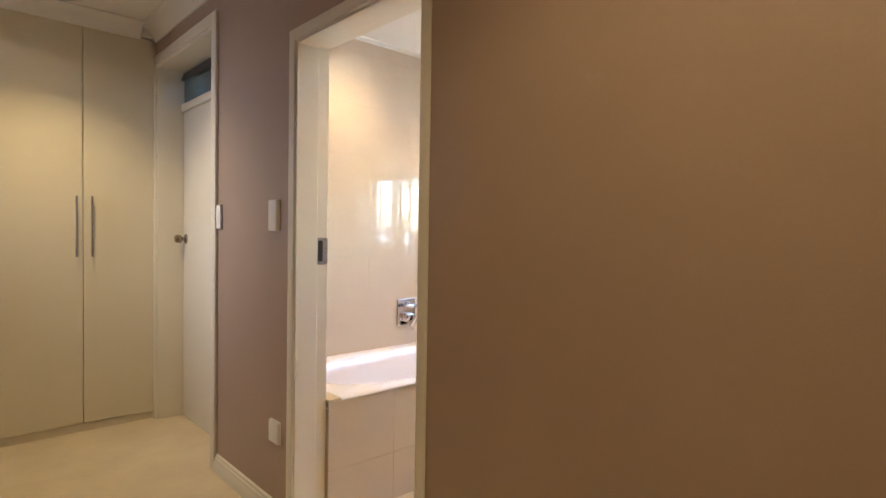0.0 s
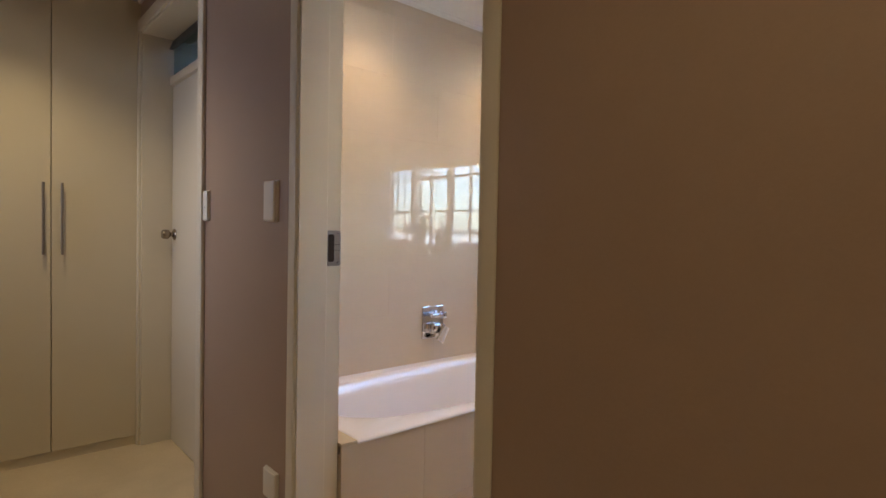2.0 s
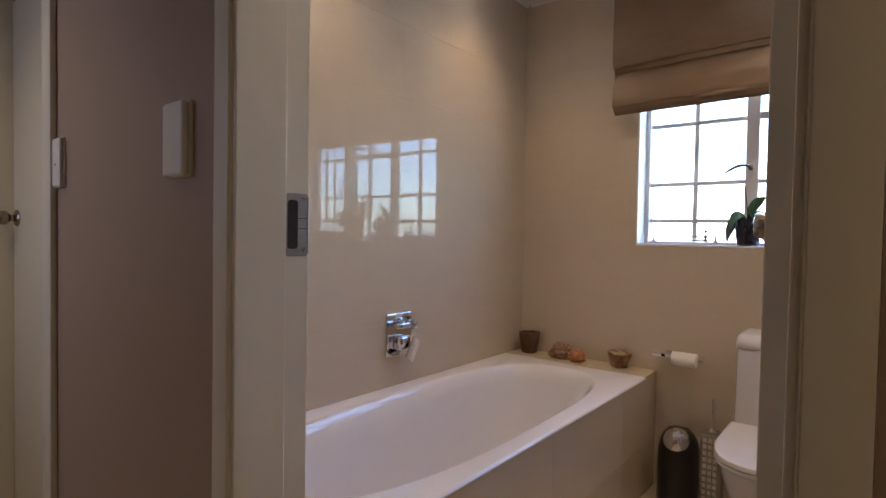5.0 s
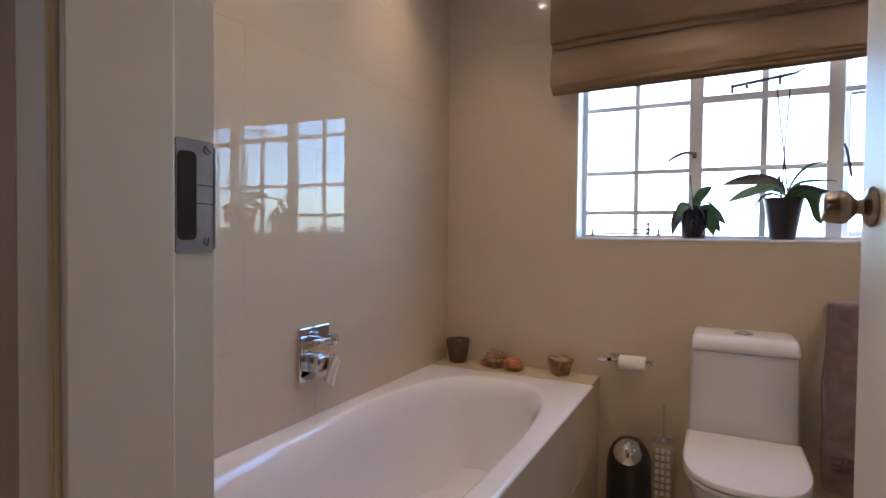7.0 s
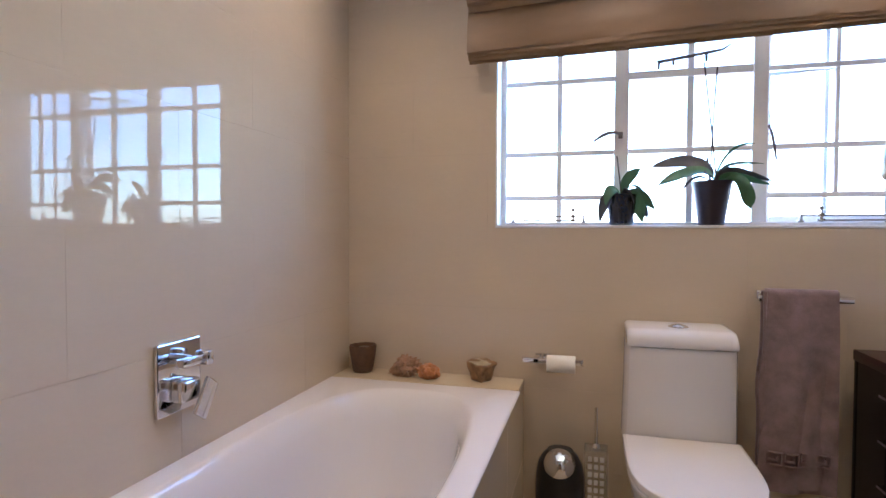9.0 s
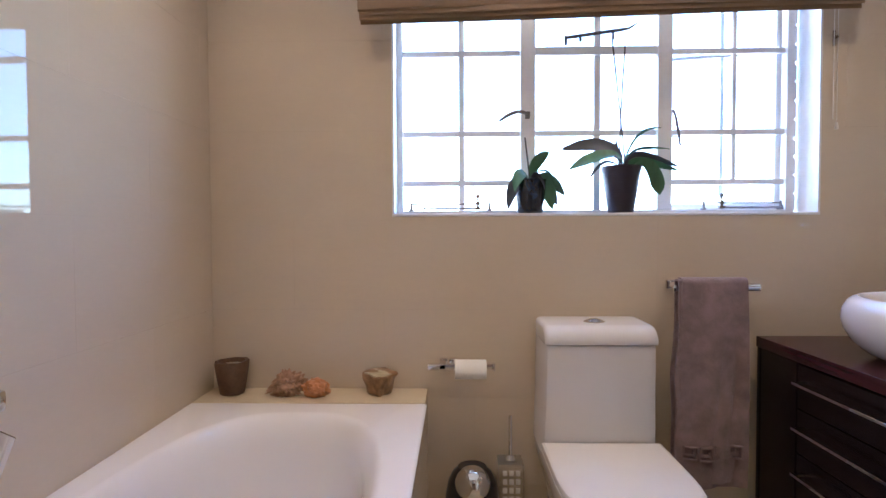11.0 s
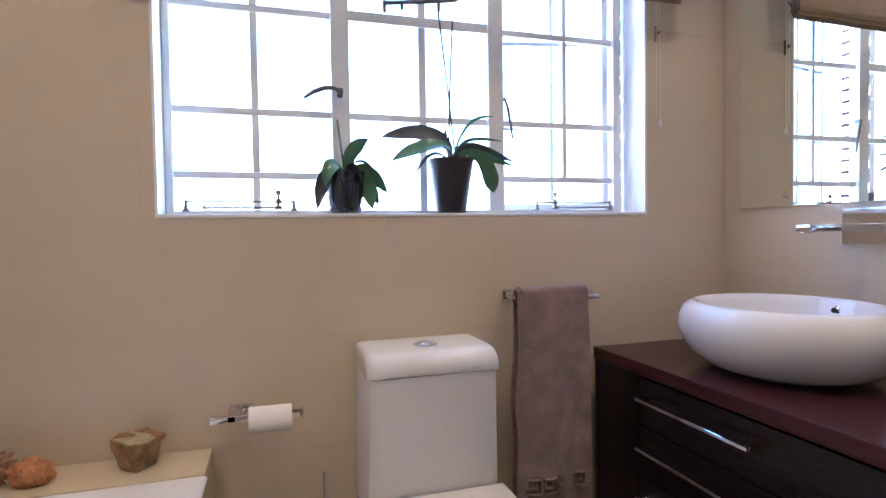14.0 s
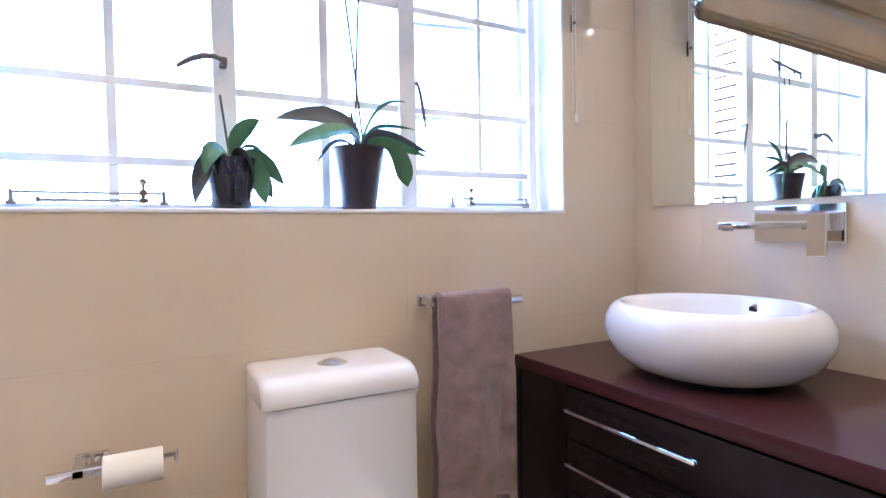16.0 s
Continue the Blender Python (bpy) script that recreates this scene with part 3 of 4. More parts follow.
def cloth_sheet(y0, y1, prof, waves, thick=0.003, seg=48):
    """A sheet whose section is prof, rows of (x, z), with slack sags along y."""
    bm = B()
    rows = []
    for j, (x, z, w) in enumerate(prof):
        row = []
        for i in range(seg + 1):
            u = i / seg
            y = y0 + (y1 - y0) * u
            n_ = noise.noise(Vector((y * 3.1, j * 0.35, waves)))
            n_ += 0.35 * noise.noise(Vector((y * 8.5 + j * 0.6, j * 0.8, waves + 5)))
            row.append(bm.verts.new((x + w * 0.016 * n_, y, z + w * (0.010 * math.sin(u * math.pi * 2.2 + j * 0.25 + waves) + 0.007 * n_))))
        rows.append(row)
    for p, q in zip(rows, rows[1:]):
        for i in range(seg):
            bm.faces.new((p[i], p[i + 1], q[i + 1], q[i]))
    bmesh.ops.recalc_face_normals(bm, faces=bm.faces)
    bmesh.ops.solidify(bm, geom=list(bm.faces), thickness=thick)
    return bm


def fold(z_low, z_top, depth, sag):
    """Section of one hanging fold, from its top down and back up behind."""
    prof = []
    h = z_top - z_low
    for k in range(9):
        a = k / 8
        prof.append((-depth * math.sin(a * math.pi / 2) ** 0.8 * 0.9 + 0.02, z_top - h * a, sag * a))
    prof.append((-depth * 0.86 + 0.02, z_low - 0.006, sag))
    prof.append((-depth * 0.6 + 0.02, z_low + 0.002, sag))
    prof.append((-depth * 0.3 + 0.02, z_low + 0.03, sag * 0.7))
    return prof


part("upper_cloth", cloth_sheet(BY0, BY1, [(0.0 - 0.030 * (k / 8), 0.66 - 0.44 * k / 8, 0.4 * k / 8) for k in range(9)] + [(-0.024, 0.205, 0.5), (-0.006, 0.20, 0.5)], 0.3), BLIND, blind)
part("fold", cloth_sheet(BY0 + 0.003, BY1 - 0.003, fold(0.185, 0.30, 0.030, 0.5), 0.9), BLIND, blind, "folded taupe satin cloth")
part("fold", cloth_sheet(BY0, BY1, fold(0.030, 0.205, 0.055, 0.7), 1.7), BLIND, blind, "folded taupe satin cloth")
part("fold", cloth_sheet(BY0 + 0.004, BY1 - 0.004, fold(0.016, 0.10, 0.052, 0.3), 2.4), BLIND, blind, "folded taupe satin cloth")
part("fold", cloth_sheet(BY0 + 0.004, BY1 - 0.004, fold(-0.010, 0.05, 0.032, 0.12), 4.4, 0.004), BLIND, blind, "folded taupe satin cloth")
part("fold", cloth_sheet(BY0 + 0.002, BY1 - 0.002, fold(0.002, 0.07, 0.045, 0.15), 3.1), BLIND, blind, "folded taupe satin cloth")
bm = B()
box(bm, (0.0, BY0, 0.625), (0.058, BY1, 0.655), 0.003)
part("head_rail", bm, WHITE, blind)
cordt = thing("blind_cord", "thin white blind cord with a small toggle on a wall cleat", "cord", (3.150, 0.672, 1.40))
bm = B()
rod(bm, (0, 0.008, 0.01), (0, 0.008, 0.55), 0.0012, seg=6)
rod(bm, (0, -0.004, 0.0), (0, -0.004, 0.55), 0.0012, seg=6)
part("cord", bm, SWITCH, cordt)
bm = B()
rod(bm, (0, -0.004, 0.0), (0, -0.004, -0.022), 0.0035, 0.006, 12)
part("toggle", bm, SWITCH, cordt)
bm = B()
rod(bm, (0.012, 0.002, 0.245), (0.012, 0.002, 0.295), 0.005, seg=10)
rod(bm, (0.012, 0.002, 0.27), (-0.006, 0.002, 0.27), 0.004, seg=10)
part("cleat", bm, BRASS, cordt)


# ---- bath ----
bath = thing("bathtub", "white acrylic built-in bathtub with a smooth oval well", "bathtub", (2.13, 2.35, 0.532))
BX0, BX1, BYa, BYb = 1.262 - 2.13, 2.998 - 2.13, 1.981 - 2.35, 2.707 - 2.35


def bath_shell():
    bm = B()
    seg = 72

    def ring(x0, x1, y0, y1, z, power, taper=0.0):
        cx, cy, hx, hy = (x0 + x1) / 2, (y0 + y1) / 2, (x1 - x0) / 2, (y1 - y0) / 2
        row = []
        for i in range(seg):
            a = 2 * math.pi * i / seg
            c, s = math.cos(a), math.sin(a)
            k = (abs(c) ** power + abs(s) ** power) ** (-1 / power) if power < 20 else 1 / max(abs(c), abs(s))
            u, v = k * c, k * s
            row.append(bm.verts.new((cx + hx * u, cy + hy * v, z)))
        return row
    rows = [ring(BX0 + 0.004, BX1, BYa + 0.012, BYb, -0.040, 40),
            ring(BX0 + 0.004, BX1, BYa + 0.012, BYb, -0.0115, 40),
            ring(BX0 - 0.001, BX1, BYa, BYb, -0.0115, 40),
            ring(BX0 - 0.001, BX1, BYa, BYb, -0.007, 40),
            ring(BX0 + 0.003, BX1 - 0.002, BYa + 0.003, BYb, -0.003, 34),
            ring(BX0 + 0.010, BX1 - 0.006, BYa + 0.010, BYb - 0.004, 0.000, 30),
            ring(BX0 + 0.055, BX1 - 0.080, BYa + 0.058, BYb - 0.060, 0.000, 3.0),
            ring(BX0 + 0.061, BX1 - 0.087, BYa + 0.064, BYb - 0.066, -0.0012, 3.0),
            ring(BX0 + 0.068, BX1 - 0.095, BYa + 0.071, BYb - 0.073, -0.0050, 3.0),
            ring(BX0 + 0.075, BX1 - 0.103, BYa + 0.077, BYb - 0.079, -0.0120, 3.0),
            ring(BX0 + 0.083, BX1 - 0.113, BYa + 0.084, BYb - 0.086, -0.0240, 3.0),
            ring(BX0 + 0.094, BX1 - 0.124, BYa + 0.094, BYb - 0.096, -0.0430, 3.0),
            ring(BX0 + 0.103, BX1 - 0.133, BYa + 0.102, BYb - 0.104, -0.0680, 3.0),
            ring(BX0 + 0.114, BX1 - 0.144, BYa + 0.109, BYb - 0.111, -0.12, 3.0),
            ring(BX0 + 0.144, BX1 - 0.174, BYa + 0.120, BYb - 0.122, -0.24, 3.0),
            ring(BX0 + 0.180, BX1 - 0.210, BYa + 0.134, BYb - 0.136, -0.34, 3.0),
            ring(BX0 + 0.250, BX1 - 0.280, BYa + 0.150, BYb - 0.150, -0.385, 3.0),
            ring(BX0 + 0.420, BX1 - 0.450, BYa + 0.240, BYb - 0.240, -0.395, 2.6)]
    for p, q in zip(rows, rows[1:]):
        for i in range(seg):
            bm.faces.new((p[i], p[(i + 1) % seg], q[(i + 1) % seg], q[i]))
    bm.faces.new(rows[-1])
    return bm


part("tub", bath_shell(), ACRYL, bath)
bm = B()
rod(bm, (-0.45, 0.0, -0.396), (-0.45, 0.0, -0.389), 0.03, 0.027, 24)
part("drain", bm, CHROME, bath)

surround = thing("bath_surround", "cream tiled bath panel and stone ledges round the white bathtub", "bath surround", (2.13, 1.995, 0))
so = Vector(surround.location)
bm = B()
box(bm, Vector((XI + 0.0035, YB + 0.0082, 0)) - so, Vector((XW - 0.010, YB + 0.030, 0.490)) - so)
part("backing", bm, GROUT, surround)
for k, (a, b_) in enumerate(((XI + 0.0035, 1.5450), (1.5458, 2.1450), (2.1458, 2.7450), (2.7458, XW - 0.0068))):
    for z0, z1 in ((0.0, 0.2250), (0.2256, 0.5195)):
        bm = B()
        box(bm, Vector((a, YB, z0)) - so, Vector((b_, YB + 0.008, z1)) - so, 0.0008, 1)
        part("tile", bm, TILE, surround)
bm = B()
box(bm, Vector((3.001, YB, 0.520)) - so, Vector((XW - 0.009, YN - 0.010, 0.532)) - so, 0.001)
part("ledge", bm, LEDGE, surround, "cream stone ledge at the window end")
bm = B()
box(bm, Vector((XI + 0.0035, YB, 0.520)) - so, Vector((1.2600, YN - 0.010, 0.532)) - so, 0.001)
part("ledge", bm, LEDGE, surround, "cream stone ledge at the door end")
for (a, b_) in ((3.001, XW - 0.009), (XI + 0.010, 1.2600)):
    bm = B()
    box(bm, Vector((a + 0.002, YB + 0.032, 0)) - so, Vector((b_ - 0.002, YN - 0.012, 0.519)) - so)
    part("support", bm, GROUT, surround)

# bath mixer on the wall
mixer = thing("bath_mixer", "square polished chrome bath mixer on the cream tiled wall", "tap", (2.182, YN - 0.008, 0.738))
bm = B()
box(bm, (-0.072, -0.012, -0.085), (0.072, 0, 0.085), 0.003)
part("plate", bm, CHROME, mixer)
bm = B()
rod(bm, (0.0, -0.010, 0.040), (0.0, -0.040, 0.040), 0.013, 0.013, 20)
box(bm, (-0.046, -0.062, 0.030), (0.030, -0.036, 0.050), 0.004)
box(bm, (0.026, -0.070, 0.022), (0.050, -0.030, 0.058), 0.006)
part("diverter", bm, CHROME, mixer)
bm = B()
box(bm, (-0.034, -0.050, -0.058), (0.030, -0.010, -0.004), 0.010, 3)
part("cartridge", bm, CHROME, mixer)
bm = B()
box(bm, (-0.012, -0.006, -0.062), (0.046, 0.006, 0.030), 0.003)
bmesh.ops.transform(bm, matrix=Matrix.Translation((0.026, -0.062, -0.036)) @ Matrix.Rotation(radians(32), 4, "Y") @ Matrix.Rotation(radians(12), 4, "Z"), verts=bm.verts)
part("lever", bm, CHROME, mixer)


# ---- toilet ----
wc = thing("toilet", "white one-piece ceramic toilet with a squared tank and closed lid", "toilet", (2.83, 1.462, 0))


def d_ring(bm, x_back, x_front, hw, z, seg=20, power=2.6):
    """A D-shaped ring: straight back, round front."""
    pts_ = [(x_back, hw), (x_back, -hw)]
    xm = x_back - 0.42 * (x_back - x_front)
    out = [(x_back, -hw + 0.0)]
    for i in range(seg + 1):
        a = -math.pi / 2 + math.pi * i / seg
        c, s = math.cos(a), math.sin(a)
        k = (abs(c) ** power + abs(s) ** power) ** (-1 / power)
        out.append((xm - (xm - x_front) * k * c, hw * k * s))
    out.append((x_back, hw))
    return [bm.verts.new((x, y, z)) for x, y in out]


def d_body(rings):
    bm = B()
    rows = [d_ring(bm, *r) for r in rings]
    n = len(rows[0])
    for p, q in zip(rows, rows[1:]):
        for i in range(n):
            bm.faces.new((p[i], p[(i + 1) % n], q[(i + 1) % n], q[i]))
    bm.faces.new(rows[0][::-1])
    bm.faces.new(rows[-1])
    return bm


part("bowl", d_body([(0.32, -0.20, 0.115, 0.0), (0.32, -0.21, 0.118, 0.02), (0.32, -0.22, 0.120, 0.14), (0.32, -0.265, 0.140, 0.24), (0.32, -0.305, 0.165, 0.33), (0.32, -0.318, 0.172, 0.375), (0.32, -0.318, 0.172, 0.388)]), CERAMIC, wc)
part("seat", d_body([(0.125, -0.322, 0.172, 0.389), (0.128, -0.328, 0.176, 0.394), (0.128, -0.328, 0.176, 0.402), (0.125, -0.325, 0.173, 0.405)]), SEATP, wc)
part("lid", d_body([(0.135, -0.322, 0.172, 0.4065), (0.138, -0.329, 0.177, 0.410), (0.138, -0.329, 0.177, 0.420), (0.136, -0.326, 0.175, 0.4245), (0.130, -0.312, 0.168, 0.4265)]), SEATP, wc)
bm = B()
rows = []
for z, xf, hw in ((0.385, 0.150, 0.174), (0.43, 0.142, 0.173), (0.55, 0.134, 0.169), (0.70, 0.128, 0.1668), (0.7155, 0.129, 0.1662)):
    row = []
    xb = 0.325
    r = 0.028
    prof = [(xb, -hw), (xf + r, -hw), (xf + r * 0.3, -hw + r * 0.3), (xf, -hw + r), (xf, hw - r), (xf + r * 0.3, hw - r * 0.3), (xf + r, hw), (xb, hw)]
    rows.append([bm.verts.new((x, y, z)) for x, y in prof])
for p, q in zip(rows, rows[1:]):
    for i in range(8):
        bm.faces.new((p[i], p[(i + 1) % 8], q[(i + 1) % 8], q[i]))
bm.faces.new(rows[0][::-1])
bm.faces.new(rows[-1])
tank = part("tank", bm, CERAMIC, wc)
bm = B()
prof = [(0.322, 0.0), (0.126, 0.0), (0.1245, 0.003), (0.1245, 0.014), (0.127, 0.026), (0.133, 0.036), (0.143, 0.045), (0.156, 0.051), (0.172, 0.054), (0.322, 0.055)]
rows = []
for y, cut in ((-0.1668, 0.014), (-0.1645, 0.0065), (-0.160, 0.0025), (-0.153, 0.0006), (-0.146, 0.0), (0.146, 0.0), (0.153, 0.0006), (0.160, 0.0025), (0.1645, 0.0065), (0.1668, 0.014)):
    rows.append([bm.verts.new((x + (cut if x < 0.3 else 0), y, 0.7185 + z - (cut if z > 0.02 else 0))) for x, z in prof])
for p, q in zip(rows, rows[1:]):
    for i in range(len(prof)):
        bm.faces.new((p[i], p[(i + 1) % len(prof)], q[(i + 1) % len(prof)], q[i]))
bm.faces.new(rows[0][::-1])
bm.faces.new(rows[-1])
tlid = part("tank_lid", bm, CERAMIC, tank)
bm = B()
lathe(bm, [(0.0, 0.0), (0.033, 0.0), (0.033, 0.003), (0.029, 0.0045), (0.027, 0.0075), (0.0245, 0.0065), (0.0225, 0.0100), (0.020, 0.0090), (0.018, 0.0130), (0.0155, 0.0120), (0.013, 0.0155), (0.010, 0.0165), (0.0, 0.0170)], 32, centre=(0.225, 0.0, 0.7715))
for v in bm.verts:
    v.co.z = 0.7715 + (v.co.z - 0.7715) * 0.68
part("flush_button", bm, CHROME, tank, "round chrome dual flush button")

# ---- toilet paper holder ----
hold = thing("toilet_paper_holder", "square chrome toilet paper holder on the cream tiled wall", "toilet paper holder", (XW - 0.008, 1.885, 0.622))
bm = B()
box(bm, (-0.012, 0.035, -0.008), (0, 0.060, 0.013), 0.002)
box(bm, (-0.012, 0.004, -0.008), (0, 0.030, 0.013), 0.002)
part("wall_plate", bm, CHROME, hold)
bm = B()
box(bm, (-0.085, 0.040, -0.006), (-0.010, 0.060, 0.010), 0.002)
box(bm, (-0.085, -0.110, -0.007), (-0.075, 0.098, 0.011), 0.002)
box(bm, (-0.089, -0.116, -0.011), (-0.071, -0.1105, 0.015), 0.0015)
part("bar", bm, CHROME, hold)
roll = thing("toilet_roll", "part-used white toilet paper roll on the chrome holder", "toilet paper", (XW - 0.088, 1.846, 0.620))
bm = B()
rings = [(0.0065, -0.050), (0.030, -0.050), (0.031, -0.048), (0.031, 0.048), (0.030, 0.050), (0.0065, 0.050)]
seg = 36
rows = []
for r, y in rings:
    rows.append([bm.verts.new((r * math.cos(2 * math.pi * i / seg), y, -0.004 + r * math.sin(2 * math.pi * i / seg))) for i in range(seg)])
for p, q in zip(rows, rows[1:] + rows[:1]):
    for i in range(seg):
        bm.faces.new((p[i], p[(i + 1) % seg], q[(i + 1) % seg], q[i]))
part("paper", bm, PAPER, roll)

# ---- bin and brush ----
bin_ = thing("pedal_bin", "black bin with a polished chrome domed swing lid beside the bathtub", "waste bin", (3.02, 1.843, 0))
bm = B()
lathe(bm, [(0.080, 0.0), (0.084, 0.006), (0.084, 0.205), (0.082, 0.245), (0.074, 0.285), (0.060, 0.312), (0.046, 0.326), (0.044, 0.330)], 40)
part("body", bm, BLACK, bin_)
bm = B()
bmesh.ops.create_uvsphere(bm, u_segments=32, v_segments=20, radius=0.056, matrix=Matrix.Translation((-0.030, 0, 0.286)))
part("swing_lid", bm, CHROME, bin_, "polished chrome domed lid")
brush = thing("toilet_brush", "bubbled acrylic brush stand with chrome handle beside the toilet", "toilet brush", (3.06, 1.722, 0))
bm = B()
box(bm, (-0.040, -0.040, 0.0), (0.040, 0.040, 0.335), 0.004)
holder_b = part("holder", bm, ACR, brush, "clear bubbled acrylic holder")
bm = B()
for k in range(11):
    for s in (-0.020, 0.0, 0.020):
        box(bm, (-0.0435, s - 0.007, 0.03 + k * 0.027), (-0.0402, s + 0.007, 0.047 + k * 0.027), 0.0014, 2)
part("relief", bm, BUBBLE, brush, "raised acrylic bubbles")
bm = B()
rod(bm, (0, 0, 0.336), (0, 0, 0.350), 0.016, 0.010, 16)
rod(bm, (0, 0, 0.350), (0, 0, 0.475), 0.0055, 0.0055, 14)
part("handle", bm, CHROME, brush)

# ---- towel rail and towel ----
rail = thing("towel_rail", "square polished chrome towel rail on the cream tiled wall", "towel rail", (XW - 0.008, 1.115, 0.880))
bm = B()
box(bm, (-0.130, -0.150, -0.010), (-0.118, 0.114, 0.010), 0.002)
part("bar", bm, CHROME, rail)
for y in (-0.142, 0.076):
    bm = B()
    box(bm, (-0.120, y - 0.008, -0.009), (-0.001, y + 0.008, 0.009), 0.002)
    box(bm, (-0.012, y - 0.014, -0.014), (0.0, y + 0.014, 0.014), 0.002)
    part("bracket", bm, CHROME, rail)
towel = thing("towel", "mauve terry towel with woven key band over the chrome rail", "towel", (3.035, 1.112, 0.894))


def towel_sheet(x_off, y0, y1, z_low_front, z_low_back, phase, th):
    bm = B()
    seg_y, rows = 22, []
    path = []
    for k in range(22):
        path.append((-0.016 - x_off, z_low_front + (0 - z_low_front) * k / 21))
    for k in range(1, 8):
        a = math.pi * k / 8
        path.append((-(0.016 + x_off) * math.cos(a), 0.002 + (0.010 + x_off) * math.sin(a)))
    for k in range(16):
        path.append((0.016 + x_off, 0 + z_low_back * k / 15))
    n = len(path)
    for j, (x, z) in enumerate(path):
        row = []
        hang = min(1, abs(z) / 0.30)
        for i in range(seg_y + 1):
            u = i / seg_y
            y = y0 + (y1 - y0) * u
            w = math.sin(u * 8.5 + phase + z * 2) * 0.009 * hang + noise.noise(Vector((u * 4, z * 5, phase))) * 0.014 * hang + noise.noise(Vector((u * 11, z * 9, phase + 3))) * 0.005 * hang
            y += noise.noise(Vector((z * 5, phase, u))) * 0.012 * hang + 0.012 * hang * (u - 0.5)
            row.append(bm.verts.new((x + w * (1 if x < 0 else 0.5), y, z)))
        rows.append(row)
    for p, q in zip(rows, rows[1:]):
        for i in range(seg_y):
            bm.faces.new((p[i], p[i + 1], q[i + 1], q[i]))
    bmesh.ops.recalc_face_normals(bm, faces=bm.faces)
    bmesh.ops.solidify(bm, geom=list(bm.faces), thickness=th)
    return bm


part("outer_fold", towel_sheet(0.006, -0.100, 0.096, -0.625, -0.56, 0.4, 0.006), TOWEL, towel)
part("inner_fold", towel_sheet(-0.004, -0.098, 0.105, -0.61, -0.54, 1.9, 0.005), TOWEL, towel)
bm = B()
zz = -0.515
for k in range(4):
    y = 0.070 - k * 0.046
    for a, b_ in (((-0.020, -0.021), (0.020, -0.017)), ((-0.020, 0.017), (0.020, 0.021)), ((-0.020, -0.021), (-0.016, 0.021)), ((0.016, -0.006), (0.020, 0.021)), ((-0.008, -0.006), (0.018, -0.002)), ((-0.008, -0.006), (-0.004, 0.008))):
        n_ = 5
        for i in range(n_):
            ya, yb = y + a[0] + (b_[0] - a[0]) * i / n_, y + a[0] + (b_[0] - a[0]) * (i + 1) / n_
            u, z_ = ((ya + yb) / 2 + 0.100) / 0.196, zz + (a[1] + b_[1]) / 2
            w = math.sin(u * 8.5 + 0.4 + z_ * 2) * 0.009 + noise.noise(Vector((u * 4, z_ * 5, 0.4))) * 0.014 + noise.noise(Vector((u * 11, z_ * 9, 3.4))) * 0.005
            box(bm, (-0.0335 + w, ya, zz + a[1]), (-0.0200 + w, yb, zz + b_[1]))
part("woven_band", bm, TOWELB, towel, "paler woven key pattern", "stuff")

# ---- vanity ----
VX0, VX1, VY, VZ = 1.72, 3.112, 0.930, 0.717
van = thing("vanity_cabinet", "dark espresso wood vanity cabinet with three long drawers", "cabinet", (2.42, 0.665, 0))
vo = Vector(van.location)
bm = B()
box(bm, Vector((VX0 + 0.01, YS + 0.012, 0.05)) - vo, Vector((VX1 - 0.018, VY - 0.022, VZ - 0.034)) - vo)
part("carcass", bm, DARKW, van)
bm = B()
box(bm, Vector((VX1 - 0.018, YS + 0.012, 0)) - vo, Vector((VX1, VY, VZ - 0.0345)) - vo, 0.0015)
part("side_panel", bm, DARKW, van)
bm = B()
box(bm, Vector((VX0, YS + 0.012, 0)) - vo, Vector((VX0 + 0.01, VY, VZ - 0.0345)) - vo, 0.0015)
part("side_panel", bm, DARKW, van)
bm = B()
box(bm, Vector((2.912, VY - 0.021, 0.05)) - vo, Vector((VX1 - 0.0185, VY - 0.002, VZ - 0.036)) - vo, 0.0015)
part("stile", bm, DARKW, van)
for k, (z0, z1) in enumerate(((0.552, 0.676), (0.424, 0.549), (0.240, 0.421), (0.056, 0.237))):
    bm = B()
    box(bm, Vector((VX0 + 0.02, VY - 0.021, z0)) - vo, Vector((2.909, VY - 0.004, z1)) - vo, 0.0015)
    dr = part("drawer_front", bm, DARKW, van)
    if k < 3:
        zc = z1 - 0.045
        for x0, x1 in ((2.530, 2.877), (1.80, 2.147)):
            bm = B()
            box(bm, Vector((x0, VY + 0.026, zc - 0.004)) - vo, Vector((x1, VY + 0.034, zc + 0.004)) - vo, 0.001, 1)
            box(bm, Vector((x0, VY - 0.004, zc - 0.004)) - vo, Vector((x0 + 0.012, VY + 0.027, zc + 0.004)) - vo, 0.001, 1)
            box(bm, Vector((x1 - 0.012, VY - 0.004, zc - 0.004)) - vo, Vector((x1, VY + 0.027, zc + 0.004)) - vo, 0.001, 1)
            part("handle", bm, CHROME, dr, "slim square chrome bar handle")
bm = B()
box(bm, Vector((VX0 - 0.004, YS + 0.009, VZ - 0.034)) - vo, Vector((VX1 + 0.002, VY + 0.003, VZ)) - vo, 0.0018)
part("top", bm, TOPW, van, "reddish mahogany stained top")

